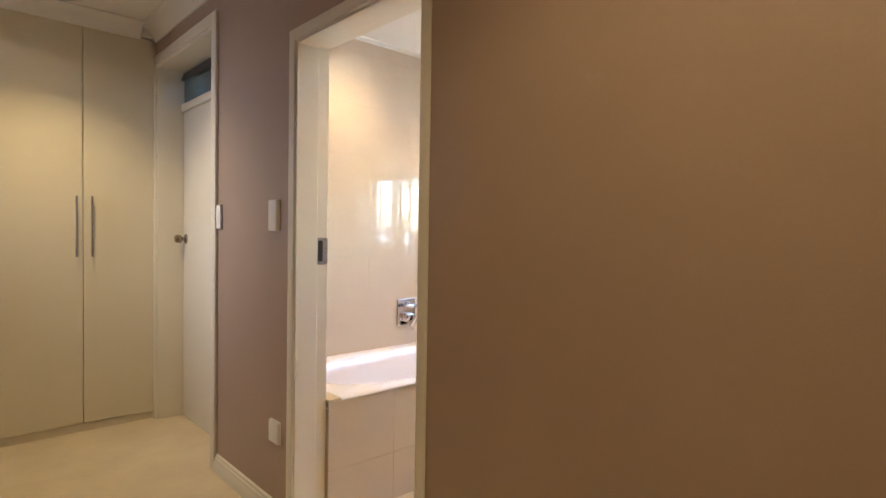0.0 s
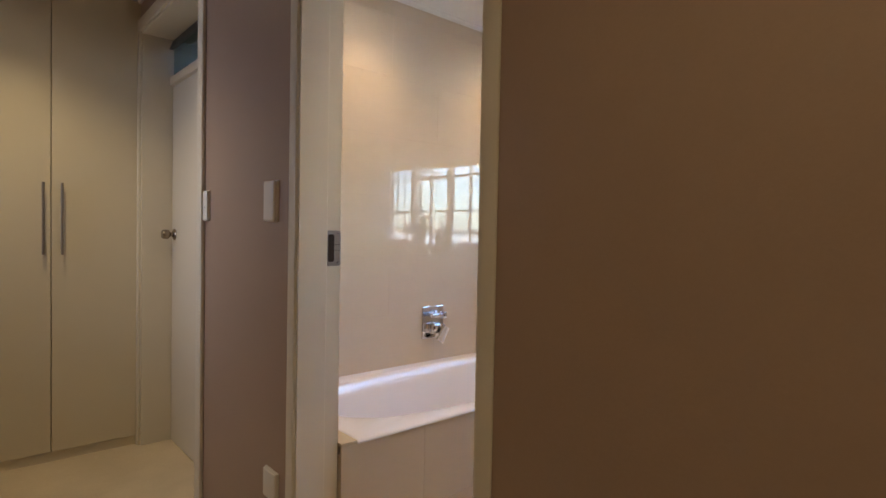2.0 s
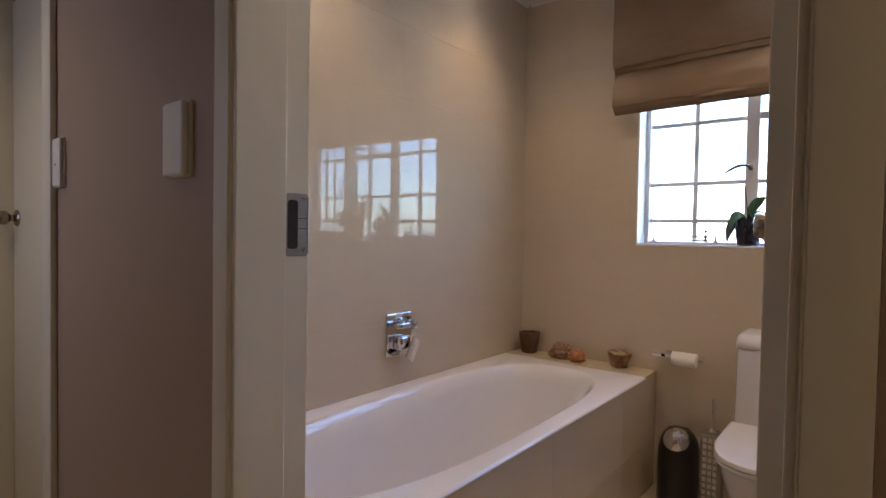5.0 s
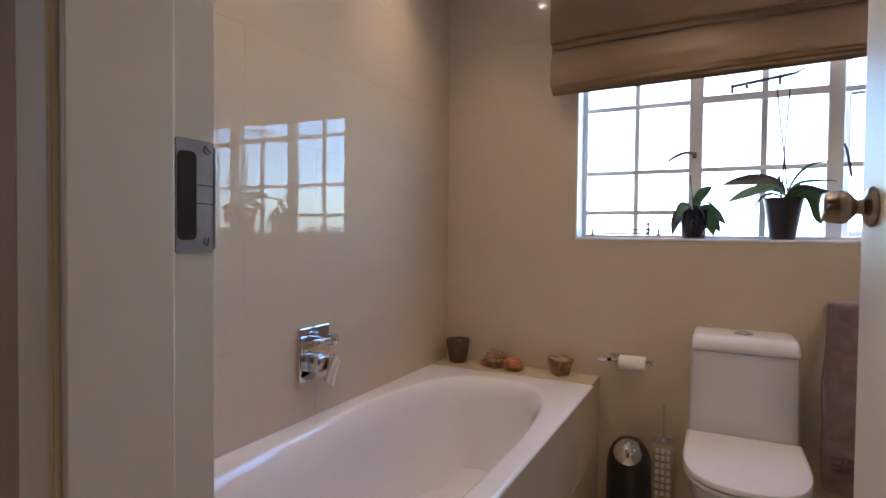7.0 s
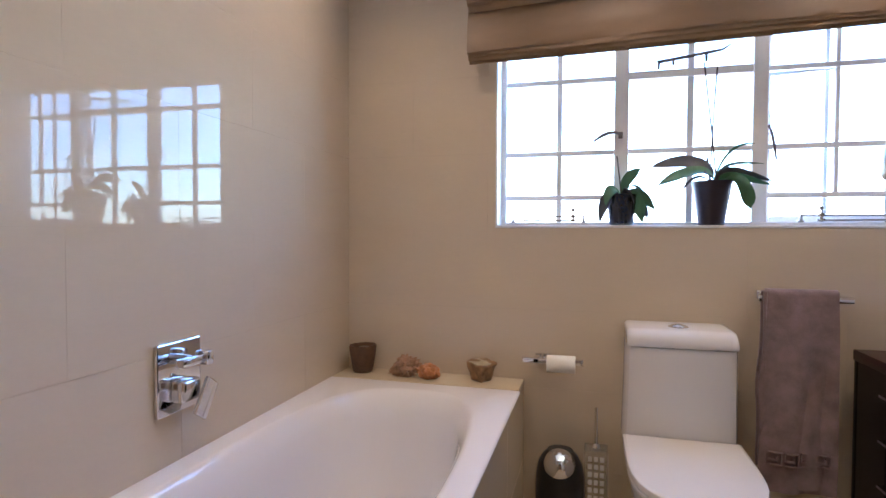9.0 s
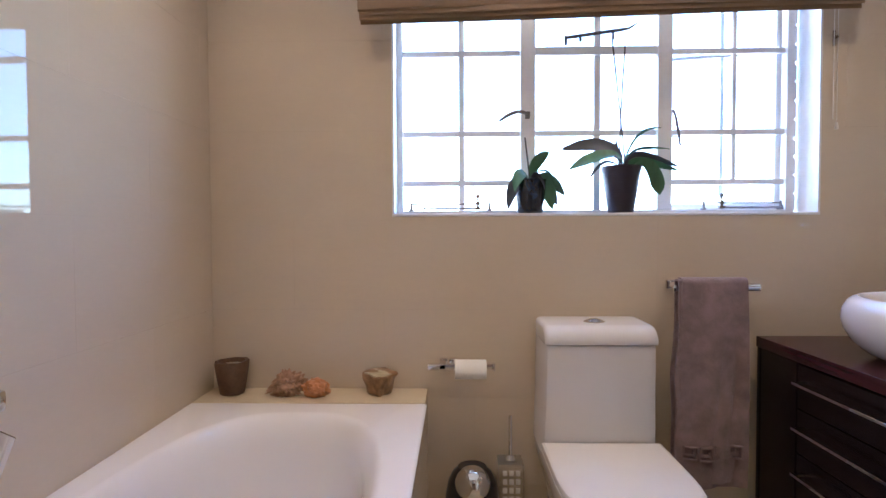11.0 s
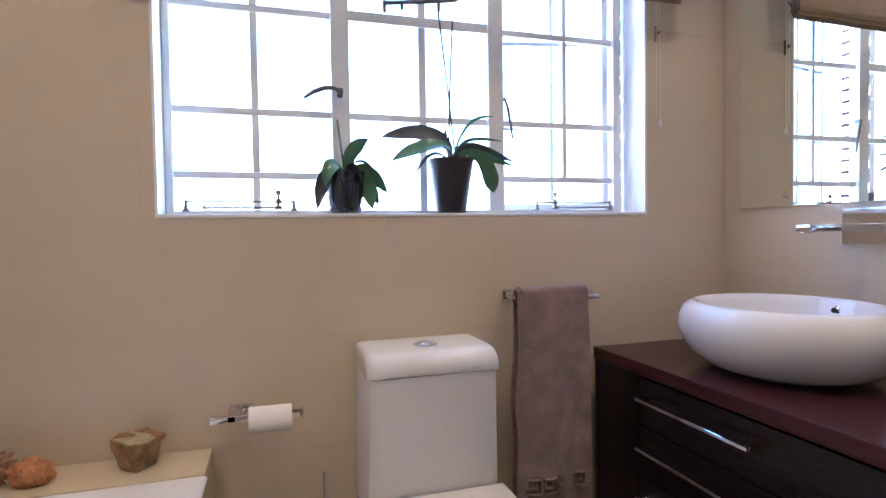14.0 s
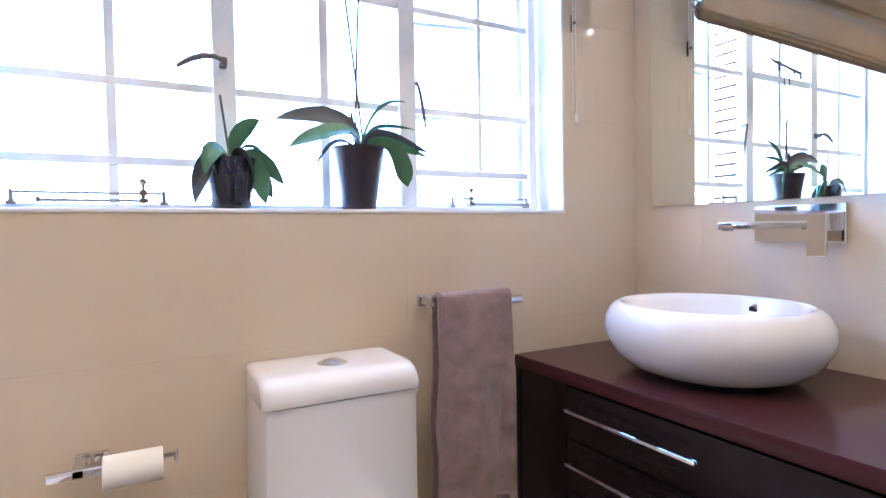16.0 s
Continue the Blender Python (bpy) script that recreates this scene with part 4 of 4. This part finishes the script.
basin = thing("washbasin", "round white ceramic vessel basin on the mahogany vanity top", "washbasin", (2.705, 0.672, VZ))
bm = B()
lathe(bm, [(r * 0.885, z * 1.10) for r, z in [(0.120, 0.0), (0.170, 0.004), (0.215, 0.018), (0.252, 0.042), (0.274, 0.072), (0.280, 0.095), (0.276, 0.118), (0.262, 0.138), (0.247, 0.147), (0.235, 0.149), (0.226, 0.146), (0.218, 0.136), (0.205, 0.105), (0.185, 0.075), (0.150, 0.045), (0.090, 0.026), (0.030, 0.020), (0.0, 0.020)]], 72, sx=1.0, sy=0.90)
part("bowl", bm, CERAMIC, basin)
bm = B()
rod(bm, (0.004, -0.182, 0.139), (0.004, -0.1667, 0.133), 0.0112, 0.0107, 20)
part("overflow_ring", bm, CHROME, basin)
# dark plug paints the shade of the overflow opening
bm = B()
rod(bm, (0.004, -0.176, 0.1370), (0.004, -0.1655, 0.1328), 0.0098, 0.0098, 20)
part("overflow_hole", bm, HOLE, basin)
bm = B()
rod(bm, (0, 0, 0.022), (0, 0, 0.027), 0.028, 0.024, 24)
part("waste", bm, CHROME, basin)

tap = thing("basin_mixer", "square polished chrome wall mixer under the mirror", "tap", (2.653, YS + 0.008, 1.060))
bm = B()
box(bm, (-0.107, 0, -0.046), (0.107, 0.010, 0.046), 0.002)
part("plate", bm, CHROME, tap)
bm = B()
box(bm, (0.048, 0.008, -0.012), (0.086, 0.190, 0.006), 0.0015)
box(bm, (0.056, 0.172, -0.016), (0.078, 0.186, -0.011), 0.001)
part("spout", bm, CHROME, tap)
bm = B()
box(bm, (-0.086, 0.008, -0.018), (-0.046, 0.046, 0.024), 0.002)
box(bm, (-0.087, 0.046, -0.077), (-0.045, 0.055, 0.026), 0.0015)
part("lever", bm, CHROME, tap)

mir = thing("mirror", "large frameless rectangular mirror on the cream tiled wall", "mirror", (2.43, YS + 0.009, 1.121))
bm = B()
box(bm, (-0.65, 0.0, 0.0), (0.662, 0.005, 0.647), 0.0008, 1)
part("glass", bm, MIRROR, mir)
for mx in (-0.5, 0.5):
    bm = B()
    rod(bm, (mx, 0.005, 0.03), (mx, 0.0075, 0.03), 0.008, 0.007, 16)
    part("fixing", bm, CHROME, mir)


# ---- orchids ----
def leaf_mesh(bm, pts, width, face, broad=0.55, seg=14, cup=0.12):
    """A strap leaf along a curve from its root to its tip; face 0 lies flat, 90 stands on edge towards the room."""
    p0, p1, p2, p3 = (Vector(q) for q in pts)
    rows, fs = [], []
    for i in range(seg + 1):
        u = i / seg
        v = 1 - u
        c = p0 * v ** 3 + p1 * 3 * v * v * u + p2 * 3 * v * u * u + p3 * u ** 3
        d = ((p1 - p0) * v * v + (p2 - p1) * 2 * v * u + (p3 - p2) * u * u).normalized()
        flat = d.cross(Vector((0, 0, 1)))
        flat = flat.normalized() if flat.length > 0.05 else Vector((1, 0, 0))
        up = flat.cross(d).normalized()
        s = flat * math.cos(radians(face)) + up * math.sin(radians(face))
        n_ = s.cross(d).normalized()
        k = u / broad if u < broad else (1 - u) / (1 - broad)
        w = width * (max(0.22 if u < broad else 0.02, math.sin(min(1.0, k) * math.pi / 2) ** 0.75))
        rows.append([bm.verts.new(c + s * w * j / 2 + n_ * w * cup * abs(j) ** 1.5 + n_ * 0.002 * noise.noise(c * 30 + s * j)) for j in (-1, -0.5, 0, 0.5, 1)])
    for p, q in zip(rows, rows[1:]):
        for k in range(4):
            fs.append(bm.faces.new((p[k], p[k + 1], q[k + 1], q[k])))
    bmesh.ops.recalc_face_normals(bm, faces=fs)
    bmesh.ops.solidify(bm, geom=fs, thickness=0.0022)


def orchid(at, r0, r1, h, pot_mat, pot_name_label, label, leaves, stems, ribs=False):
    e = thing("potted_orchid", label, "potted plant", at, "orchids on the sill")
    bm = B()
    rings = [(r0 * 0.9, 0.0), (r0, 0.003)]
    for k in range(1, 13):
        f = k / 12
        rings.append((r0 + (r1 - r0) * f + (0.0015 * (k % 2) if ribs and k < 11 else 0), h * f))
    rings += [(r1 + 0.002, h), (r1 + 0.002, h + 0.004), (r1 - 0.003, h + 0.004), (r1 - 0.005, h - 0.012), (0.0, h - 0.012)]
    lathe(bm, rings, 36)
    part("pot", bm, pot_mat, e, pot_name_label)
    bm = B()
    lathe(bm, [(r1 - 0.006, h - 0.0115), (r1 * 0.6, h - 0.004), (0.0, h - 0.001)], 24)
    part("potting_bark", bm, BARK, e)
    for pts, width, face, broad, mat in leaves:
        bm = B()
        leaf_mesh(bm, pts, width, face, broad)
        part("leaf", bm, mat, e)
    for st in stems:
        bm = B()
        for a, b_ in zip(st, st[1:]):
            rod(bm, a, b_, 0.0029, 0.0026, 8)
        part("stem", bm, STEM, e)
    return e


orchid((3.208, 1.640, WZ0 + 0.0065), 0.042, 0.055, 0.108, POTN, "ribbed glossy navy ceramic pot",
       "small orchid with drooping green leaves in a glossy navy pot",
       [(((0, 0, 0.100), (0, -0.004, 0.150), (-0.01, -0.018, 0.180), (-0.01, -0.064, 0.205)), 0.038, 70, 0.68, LEAF),
        (((-0.01, 0.004, 0.105), (-0.02, 0.045, 0.150), (-0.03, 0.060, 0.095), (-0.02, 0.076, 0.010)), 0.040, 70, 0.70, LEAFD),
        (((-0.01, 0.002, 0.105), (-0.03, 0.025, 0.150), (-0.05, 0.048, 0.135), (-0.05, 0.058, 0.070)), 0.042, 40, 0.55, LEAF),
        (((-0.01, -0.008, 0.105), (-0.02, -0.045, 0.150), (-0.02, -0.075, 0.100), (-0.02, -0.114, 0.056)), 0.036, 60, 0.60, LEAF),
        (((-0.01, -0.008, 0.105), (-0.03, -0.040, 0.145), (-0.03, -0.058, 0.080), (-0.02, -0.072, 0.010)), 0.046, 70, 0.66, LEAF),
        (((0.00, -0.008, 0.105), (0.00, -0.050, 0.125), (0.01, -0.075, 0.070), (0.01, -0.092, 0.026)), 0.034, 70, 0.60, LEAFD),
        (((0, -0.006, 0.120), (-0.01, -0.045, 0.175), (-0.01, -0.075, 0.130), (-0.01, -0.092, 0.076)), 0.011, 40, 0.80, LEAF),
        (((-0.02, 0.0, 0.103), (-0.035, -0.015, 0.140), (-0.055, -0.030, 0.120), (-0.058, -0.040, 0.075)), 0.034, 35, 0.55, LEAFD)],
       [[(0, 0.0, 0.10), (0.0, 0.008, 0.17), (0.002, 0.018, 0.255)]], True)
orchid((3.205, 1.338, WZ0 + 0.0065), 0.042, 0.066, 0.150, POTM, "matt plum-grey tapered pot",
       "large orchid, long arching leaves, two bare stems, plum-grey pot",
       [(((0, -0.004, 0.150), (-0.01, -0.006, 0.232), (-0.02, 0.095, 0.238), (-0.02, 0.206, 0.208)), 0.046, 68, 0.62, LEAFD),
        (((-0.01, -0.004, 0.150), (-0.03, 0.004, 0.215), (-0.04, 0.090, 0.192), (-0.05, 0.186, 0.138)), 0.044, 50, 0.70, LEAF),
        (((0.01, -0.004, 0.150), (0.02, 0.040, 0.200), (0.02, 0.075, 0.165), (0.02, 0.106, 0.105)), 0.012, 50, 0.50, LEAFD),
        (((0, -0.006, 0.155), (0.0, -0.030, 0.232), (0.01, -0.070, 0.292), (0.01, -0.136, 0.284)), 0.014, 50, 0.50, LEAF),
        (((0, -0.006, 0.155), (0.0, -0.030, 0.226), (0.01, -0.080, 0.222), (0.01, -0.165, 0.214)), 0.012, 50, 0.45, LEAF),
        (((-0.01, -0.006, 0.145), (-0.02, -0.030, 0.205), (-0.02, -0.070, 0.190), (-0.02, -0.188, 0.150)), 0.034, 60, 0.45, LEAFD),
        (((-0.01, -0.006, 0.145), (-0.02, -0.035, 0.190), (-0.03, -0.080, 0.165), (-0.03, -0.188, 0.134)), 0.028, 60, 0.50, LEAF),
        (((-0.02, -0.030, 0.150), (-0.04, -0.080, 0.190), (-0.05, -0.098, 0.130), (-0.05, -0.112, 0.056)), 0.046, 75, 0.80, LEAF),
        (((0, 0.006, 0.150), (0, 0.013, 0.190), (0, 0.018, 0.215), (0, 0.016, 0.245)), 0.016, 60, 0.60, LEAFD),
        (((-0.01, 0.0, 0.150), (-0.03, 0.015, 0.180), (-0.04, 0.026, 0.186), (-0.05, 0.034, 0.178)), 0.020, 50, 0.60, LEAFD)],
       [[(0, -0.016, 0.14), (0.0, 0.000, 0.30), (0.0, 0.016, 0.44), (0.004, 0.030, 0.575)], [(0.0, 0.006, 0.14), (0.0, 0.002, 0.30), (0.002, -0.004, 0.42), (0.002, -0.012, 0.555)]])

# ---- things on the bath ledge ----
cup = thing("stone_candle_holder", "rough dark brown stone candle holder on the bath ledge", "candle holder", (3.095, 2.618, 0.5325))
bm = B()
lathe(bm, [(0.033, 0.0), (0.037, 0.004), (0.044, 0.045), (0.050, 0.080), (0.052, 0.102), (0.050, 0.107), (0.041, 0.107), (0.038, 0.090), (0.0, 0.088)], 28, power=2.4)
for v in bm.verts:
    if v.co.z > 0.1:
        v.co.z += 0.03 * -v.co.y + 0.004 * noise.noise(v.co * 60)
    v.co += Vector((1, 1, 0)) * 0.003 * noise.noise(v.co * 40)
part("body", bm, CLAY, cup)
bm = B()
lathe(bm, [(0.037, 0.088), (0.037, 0.094), (0.0, 0.092)], 24)
part("candle", bm, WAX, cup)


def lump(bm, at, size, rough, seedv, sub=4, spikes=0.0):
    r = bmesh.ops.create_icosphere(bm, subdivisions=sub, radius=1)
    for v in r["verts"]:
        d = v.co.normalized()
        k = 1 + rough * noise.noise(d * 2.2 + Vector((seedv, 0, 0))) + rough * 0.5 * noise.noise(d * 6 + Vector((0, seedv, 0)))
        if spikes:
            k += spikes * max(0, math.sin(d.x * 13 + seedv) * math.sin(d.y * 12)) ** 2
        v.co = Vector((at[0] + d.x * size[0] * k, at[1] + d.y * size[1] * k, max(0.0, at[2] + d.z * size[2] * k)))


sh1 = thing("seashell", "rough knobbly pinkish-brown conch shell on the bath ledge", "seashell", (3.075, 2.435, 0.5325), "shells on the ledge")
bm = B()
lump(bm, (0, 0.0, 0.036), (0.034, 0.052, 0.036), 0.35, 3.1, 5, 0.36)
for v in bm.verts:
    if v.co.y > 0.02:
        f = (v.co.y - 0.02) / 0.05
        v.co.z *= 1 - 0.75 * min(1, f)
        v.co.x *= 1 - 0.5 * min(1, f)
part("shell", bm, SHELL, sh1)
sh2 = thing("seashell", "smaller orange-brown ribbed seashell on the bath ledge", "seashell", (3.065, 2.335, 0.5325), "shells on the ledge")
bm = B()
lump(bm, (0, 0.0, 0.026), (0.030, 0.040, 0.030), 0.25, 7.7, 4, 0.12)
part("shell", bm, SHELLO, sh2)
rk = thing("stone_block", "chunky green-brown onyx block on the bath ledge", "ornament", (3.092, 2.138, 0.5325))
rk.rotation_euler = (0, 0, radians(52))
bm = B()
box(bm, (-0.038, -0.038, 0.0), (0.038, 0.038, 0.070), 0.007, 2)
bmesh.ops.subdivide_edges(bm, edges=bm.edges, cuts=2, use_grid_fill=True)
for v in bm.verts:
    t_ = v.co.z / 0.07
    v.co.x *= 0.72 + 0.46 * t_
    v.co.y *= 0.72 + 0.42 * t_
    v.co.z += 0.10 * v.co.x * t_ + 0.010 * t_ * noise.noise(v.co * 40)
    v.co += Vector((1, 1, 1)) * 0.0045 * noise.noise(v.co * 55)
    v.co.z = max(0, v.co.z)
part("block", bm, ROCK, rk)
bm = B()
lathe(bm, [(0.037, 0.056), (0.040, 0.064), (0.039, 0.070), (0.0, 0.072)], 32, power=7)
for v in bm.verts:
    v.co.z += 0.10 * v.co.x + 0.0045 * noise.noise(v.co * 60)
part("wax", bm, ROCKT, rk)


# ---- downlights ----
def downlight(x, y, z, grp):
    e = thing("downlight", "small round white recessed halogen downlight, lit", "ceiling light", (x, y, z), grp)
    bm = B()
    lathe(bm, [(0.026, -0.001), (0.028, -0.014), (0.031, -0.016), (0.041, -0.012), (0.043, 0.0)], 28)
    bmesh.ops.delete(bm, geom=[f for f in bm.faces if len(f.verts) > 4], context="FACES_ONLY")
    part("ring", bm, STEELW, e)
    bm = B()
    rod(bm, (0, 0, -0.0004), (0, 0, 0.0), 0.026, 0.026, 24)
    part("reflector", bm, CHROME, e)
    bm = B()
    lathe(bm, [(0.0, -0.0050), (0.008, -0.0042), (0.013, -0.0018), (0.014, -0.0005)], 20)
    part("bulb", bm, GLOW, e, "glowing halogen bulb")


for lx, ly in BATH_LIGHTS:
    downlight(lx, ly, ZB, "bathroom downlights")
# the second and third passage fittings are added ones, out of view
for lx, ly in HALL_LIGHTS:
    downlight(lx, ly, ZC, "passage downlights")

# ---- outside ----
bm = B()
box(bm, (XO, -600, -0.35), (900, 600, -0.15))
setting("ground", bm, GROUND, "paved yard outside")
nb = thing("neighbour_wing", "peach rendered wall of the next wing with a brick corner pier", "house", (3.41, 2.80, -0.15))
bm = B()
box(bm, (0.0, -0.10, 0), (0.88, 0.20, 3.4))
part("wall", bm, PLASTER, nb)
bm = B()
box(bm, (0.881, -0.14, 0), (1.07, 0.20, 3.4))
pier = part("pier", bm, MORTAR, nb, "brick corner pier")
bme = B()
box(bme, (-0.091, -0.012, -0.029), (0.091, 0.012, 0.029), 0.004, 1)
smooth(bme)
brick_mesh = bpy.data.meshes.new("brick")
bme.to_mesh(brick_mesh)
bme.free()
brick_mesh.materials.append(BRICK)
for k in range(42):
    ob = new("brick", brick_mesh)
    ob.parent = pier
    ob.location = (0.976 + (0.004 if k % 2 else -0.003), -0.146, 0.05 + 0.078 * k)
cable = thing("overhead_cable", "thin black overhead cable slung across the yard", "cable", (6.0, -1.0, 2.17))
bm = B()
pts_ = [(0.4 * (u / 6.0), u, -0.215 * u + 0.010 * (u * u - 1.0)) for u in (-6, -4.5, -3, -2, -1, 0, 1, 2, 3)]
for a_, b_ in zip(pts_, pts_[1:]):
    rod(bm, a_, b_, 0.0045, 0.0045, 8)
part("cable", bm, BLACK, cable)
bm = B()
rod(bm, (-0.40, -6.0, -2.32), (-0.40, -6.0, 1.80), 0.06, 0.05, 12)
part("post", bm, STEEL, cable, "grey steel post")
shrub = thing("shrub", "leafy green shrub in the yard outside", "shrub", (5.35, 4.35, -0.15))
bm = B()
for k in range(5):
    rod(bm, (0, 0, 0), (0.12 * math.cos(k * 1.3), 0.12 * math.sin(k * 1.3), 1.1), 0.012, 0.005, 8)
part("stems", bm, BARK, shrub)
bm = B()
for k in range(900):
    a, r_, z = random.uniform(0, 6.283), 0.30 * math.sqrt(random.random()), random.uniform(0.4, 2.0)
    c = Vector((r_ * math.cos(a), r_ * math.sin(a), z))
    q = Euler((random.uniform(0, 6), random.uniform(0, 6), random.uniform(0, 6))).to_matrix()
    vs = [bm.verts.new(c + q @ Vector(p_)) for p_ in ((-0.03, 0, 0), (0, -0.014, 0.004), (0.03, 0, 0), (0, 0.014, 0.004))]
    bm.faces.new(vs)
part("leaves", bm, BUSH, shrub, kind="stuff")


# ---- wall and floor tiles ----
def tile_piece(parent, axis, at, u0, u1, v0, v1, out, hole=None, mat=TILE, th=0.0065, name="tile"):
    """One tile on the plane axis = at, over u0..u1 along and v0..v1 up, less a rectangular hole."""
    us, vs = {u0, u1}, {v0, v1}
    if hole:
        us |= {h for h in hole[:2] if u0 < h < u1}
        vs |= {h for h in hole[2:] if v0 < h < v1}
    us, vs = sorted(us), sorted(vs)
    cells = [(a, b, c, d) for a, b in zip(us, us[1:]) for c, d in zip(vs, vs[1:])
             if not (hole and a >= hole[0] - 1e-6 and b <= hole[1] + 1e-6 and c >= hole[2] - 1e-6 and d <= hole[3] + 1e-6)]
    if not cells:
        return None
    verts, faces, index = [], [], {}

    def vid(u, v, w):
        key = (round(u, 5), round(v, 5), w)
        if key not in index:
            index[key] = len(verts)
            p = {"x": (w, u, v), "y": (u, w, v), "z": (u, v, w)}[axis]
            verts.append(p)
        return index[key]
    front, back = at + out * th, at
    count = {}
    for a, b, c, d in cells:
        ring = [(a, c), (b, c), (b, d), (a, d)]
        faces.append([vid(u, v, front) for u, v in ring])
        for p, q in zip(ring, ring[1:] + ring[:1]):
            count.setdefault(frozenset((p, q)), []).append((p, q))
    for es in count.values():
        if len(es) == 1:
            p, q = es[0]
            faces.append([vid(*p, front), vid(*q, front), vid(*q, back), vid(*p, back)])
    me = bpy.data.meshes.new(name)
    me.from_pydata(verts, [], faces)
    b2 = B()
    b2.from_mesh(me)
    bmesh.ops.recalc_face_normals(b2, faces=b2.faces)
    fr = [f for f in b2.faces if abs(f.normal["xyz".index(axis)]) > 0.9]
    if fr and fr[0].normal["xyz".index(axis)] * out < 0:
        bmesh.ops.reverse_faces(b2, faces=b2.faces)
    b2.to_mesh(me)
    b2.free()
    me.materials.append(mat)
    ob = new(name, me)
    ob.parent = parent
    return ob


def tile_wall(parent, axis, at, out, u_min, u_max, v_min, v_max, u_org, v_org, w, h, hole=None, stagger=0.5, gap=0.0005, mat=TILE):
    row = math.floor((v_min - v_org) / h)
    while v_org + row * h < v_max - 1e-4:
        c, d = max(v_min, v_org + row * h + gap / 2), min(v_max, v_org + (row + 1) * h - gap / 2)
        off = u_org + (row % 2) * w * stagger
        col = math.floor((u_min - off) / w)
        while off + col * w < u_max - 1e-4:
            a, b = max(u_min, off + col * w + gap / 2), min(u_max, off + (col + 1) * w - gap / 2)
            if b - a > 0.004 and d - c > 0.004:
                tile_piece(parent, axis, at, a, b, c, d, out, hole, mat)
            col += 1
        row += 1


tile_wall(wall_east, "x", XW, -1, YS + 0.0075, YN - 0.0075, 0.0, ZB, 1.231, 0.797, 0.60, 0.2950, (WY0, WY1, WZ0 - 0.004, WZ1))
tile_wall(wall_north, "y", YN, -1, XI + 0.0005, XW - 0.0005, 0.0, ZB, 2.50, 0.797, 0.60, 0.2950)
tile_wall(wall_south, "y", YS, 1, XI + 0.0005, XW - 0.0005, 0.0, ZB, 2.32, 0.797, 0.60, 0.2950)
tile_wall(wall_passage, "x", XI, 1, YS + 0.0075, DY0 - 0.003, 0.0, ZB, 0.6, 0.797, 0.60, 0.2950)
tile_wall(wall_passage, "x", XI, 1, DY1 + 0.003, YN - 0.0075, 0.0, ZB, 2.1, 0.797, 0.60, 0.2950)
tile_wall(floor, "z", 0.0, 1, XI + 0.002, XW - 0.002, YS + 0.002, YB - 0.002, XI, YS, 0.40, 0.40, stagger=0, gap=0.003, mat=FLOORT)
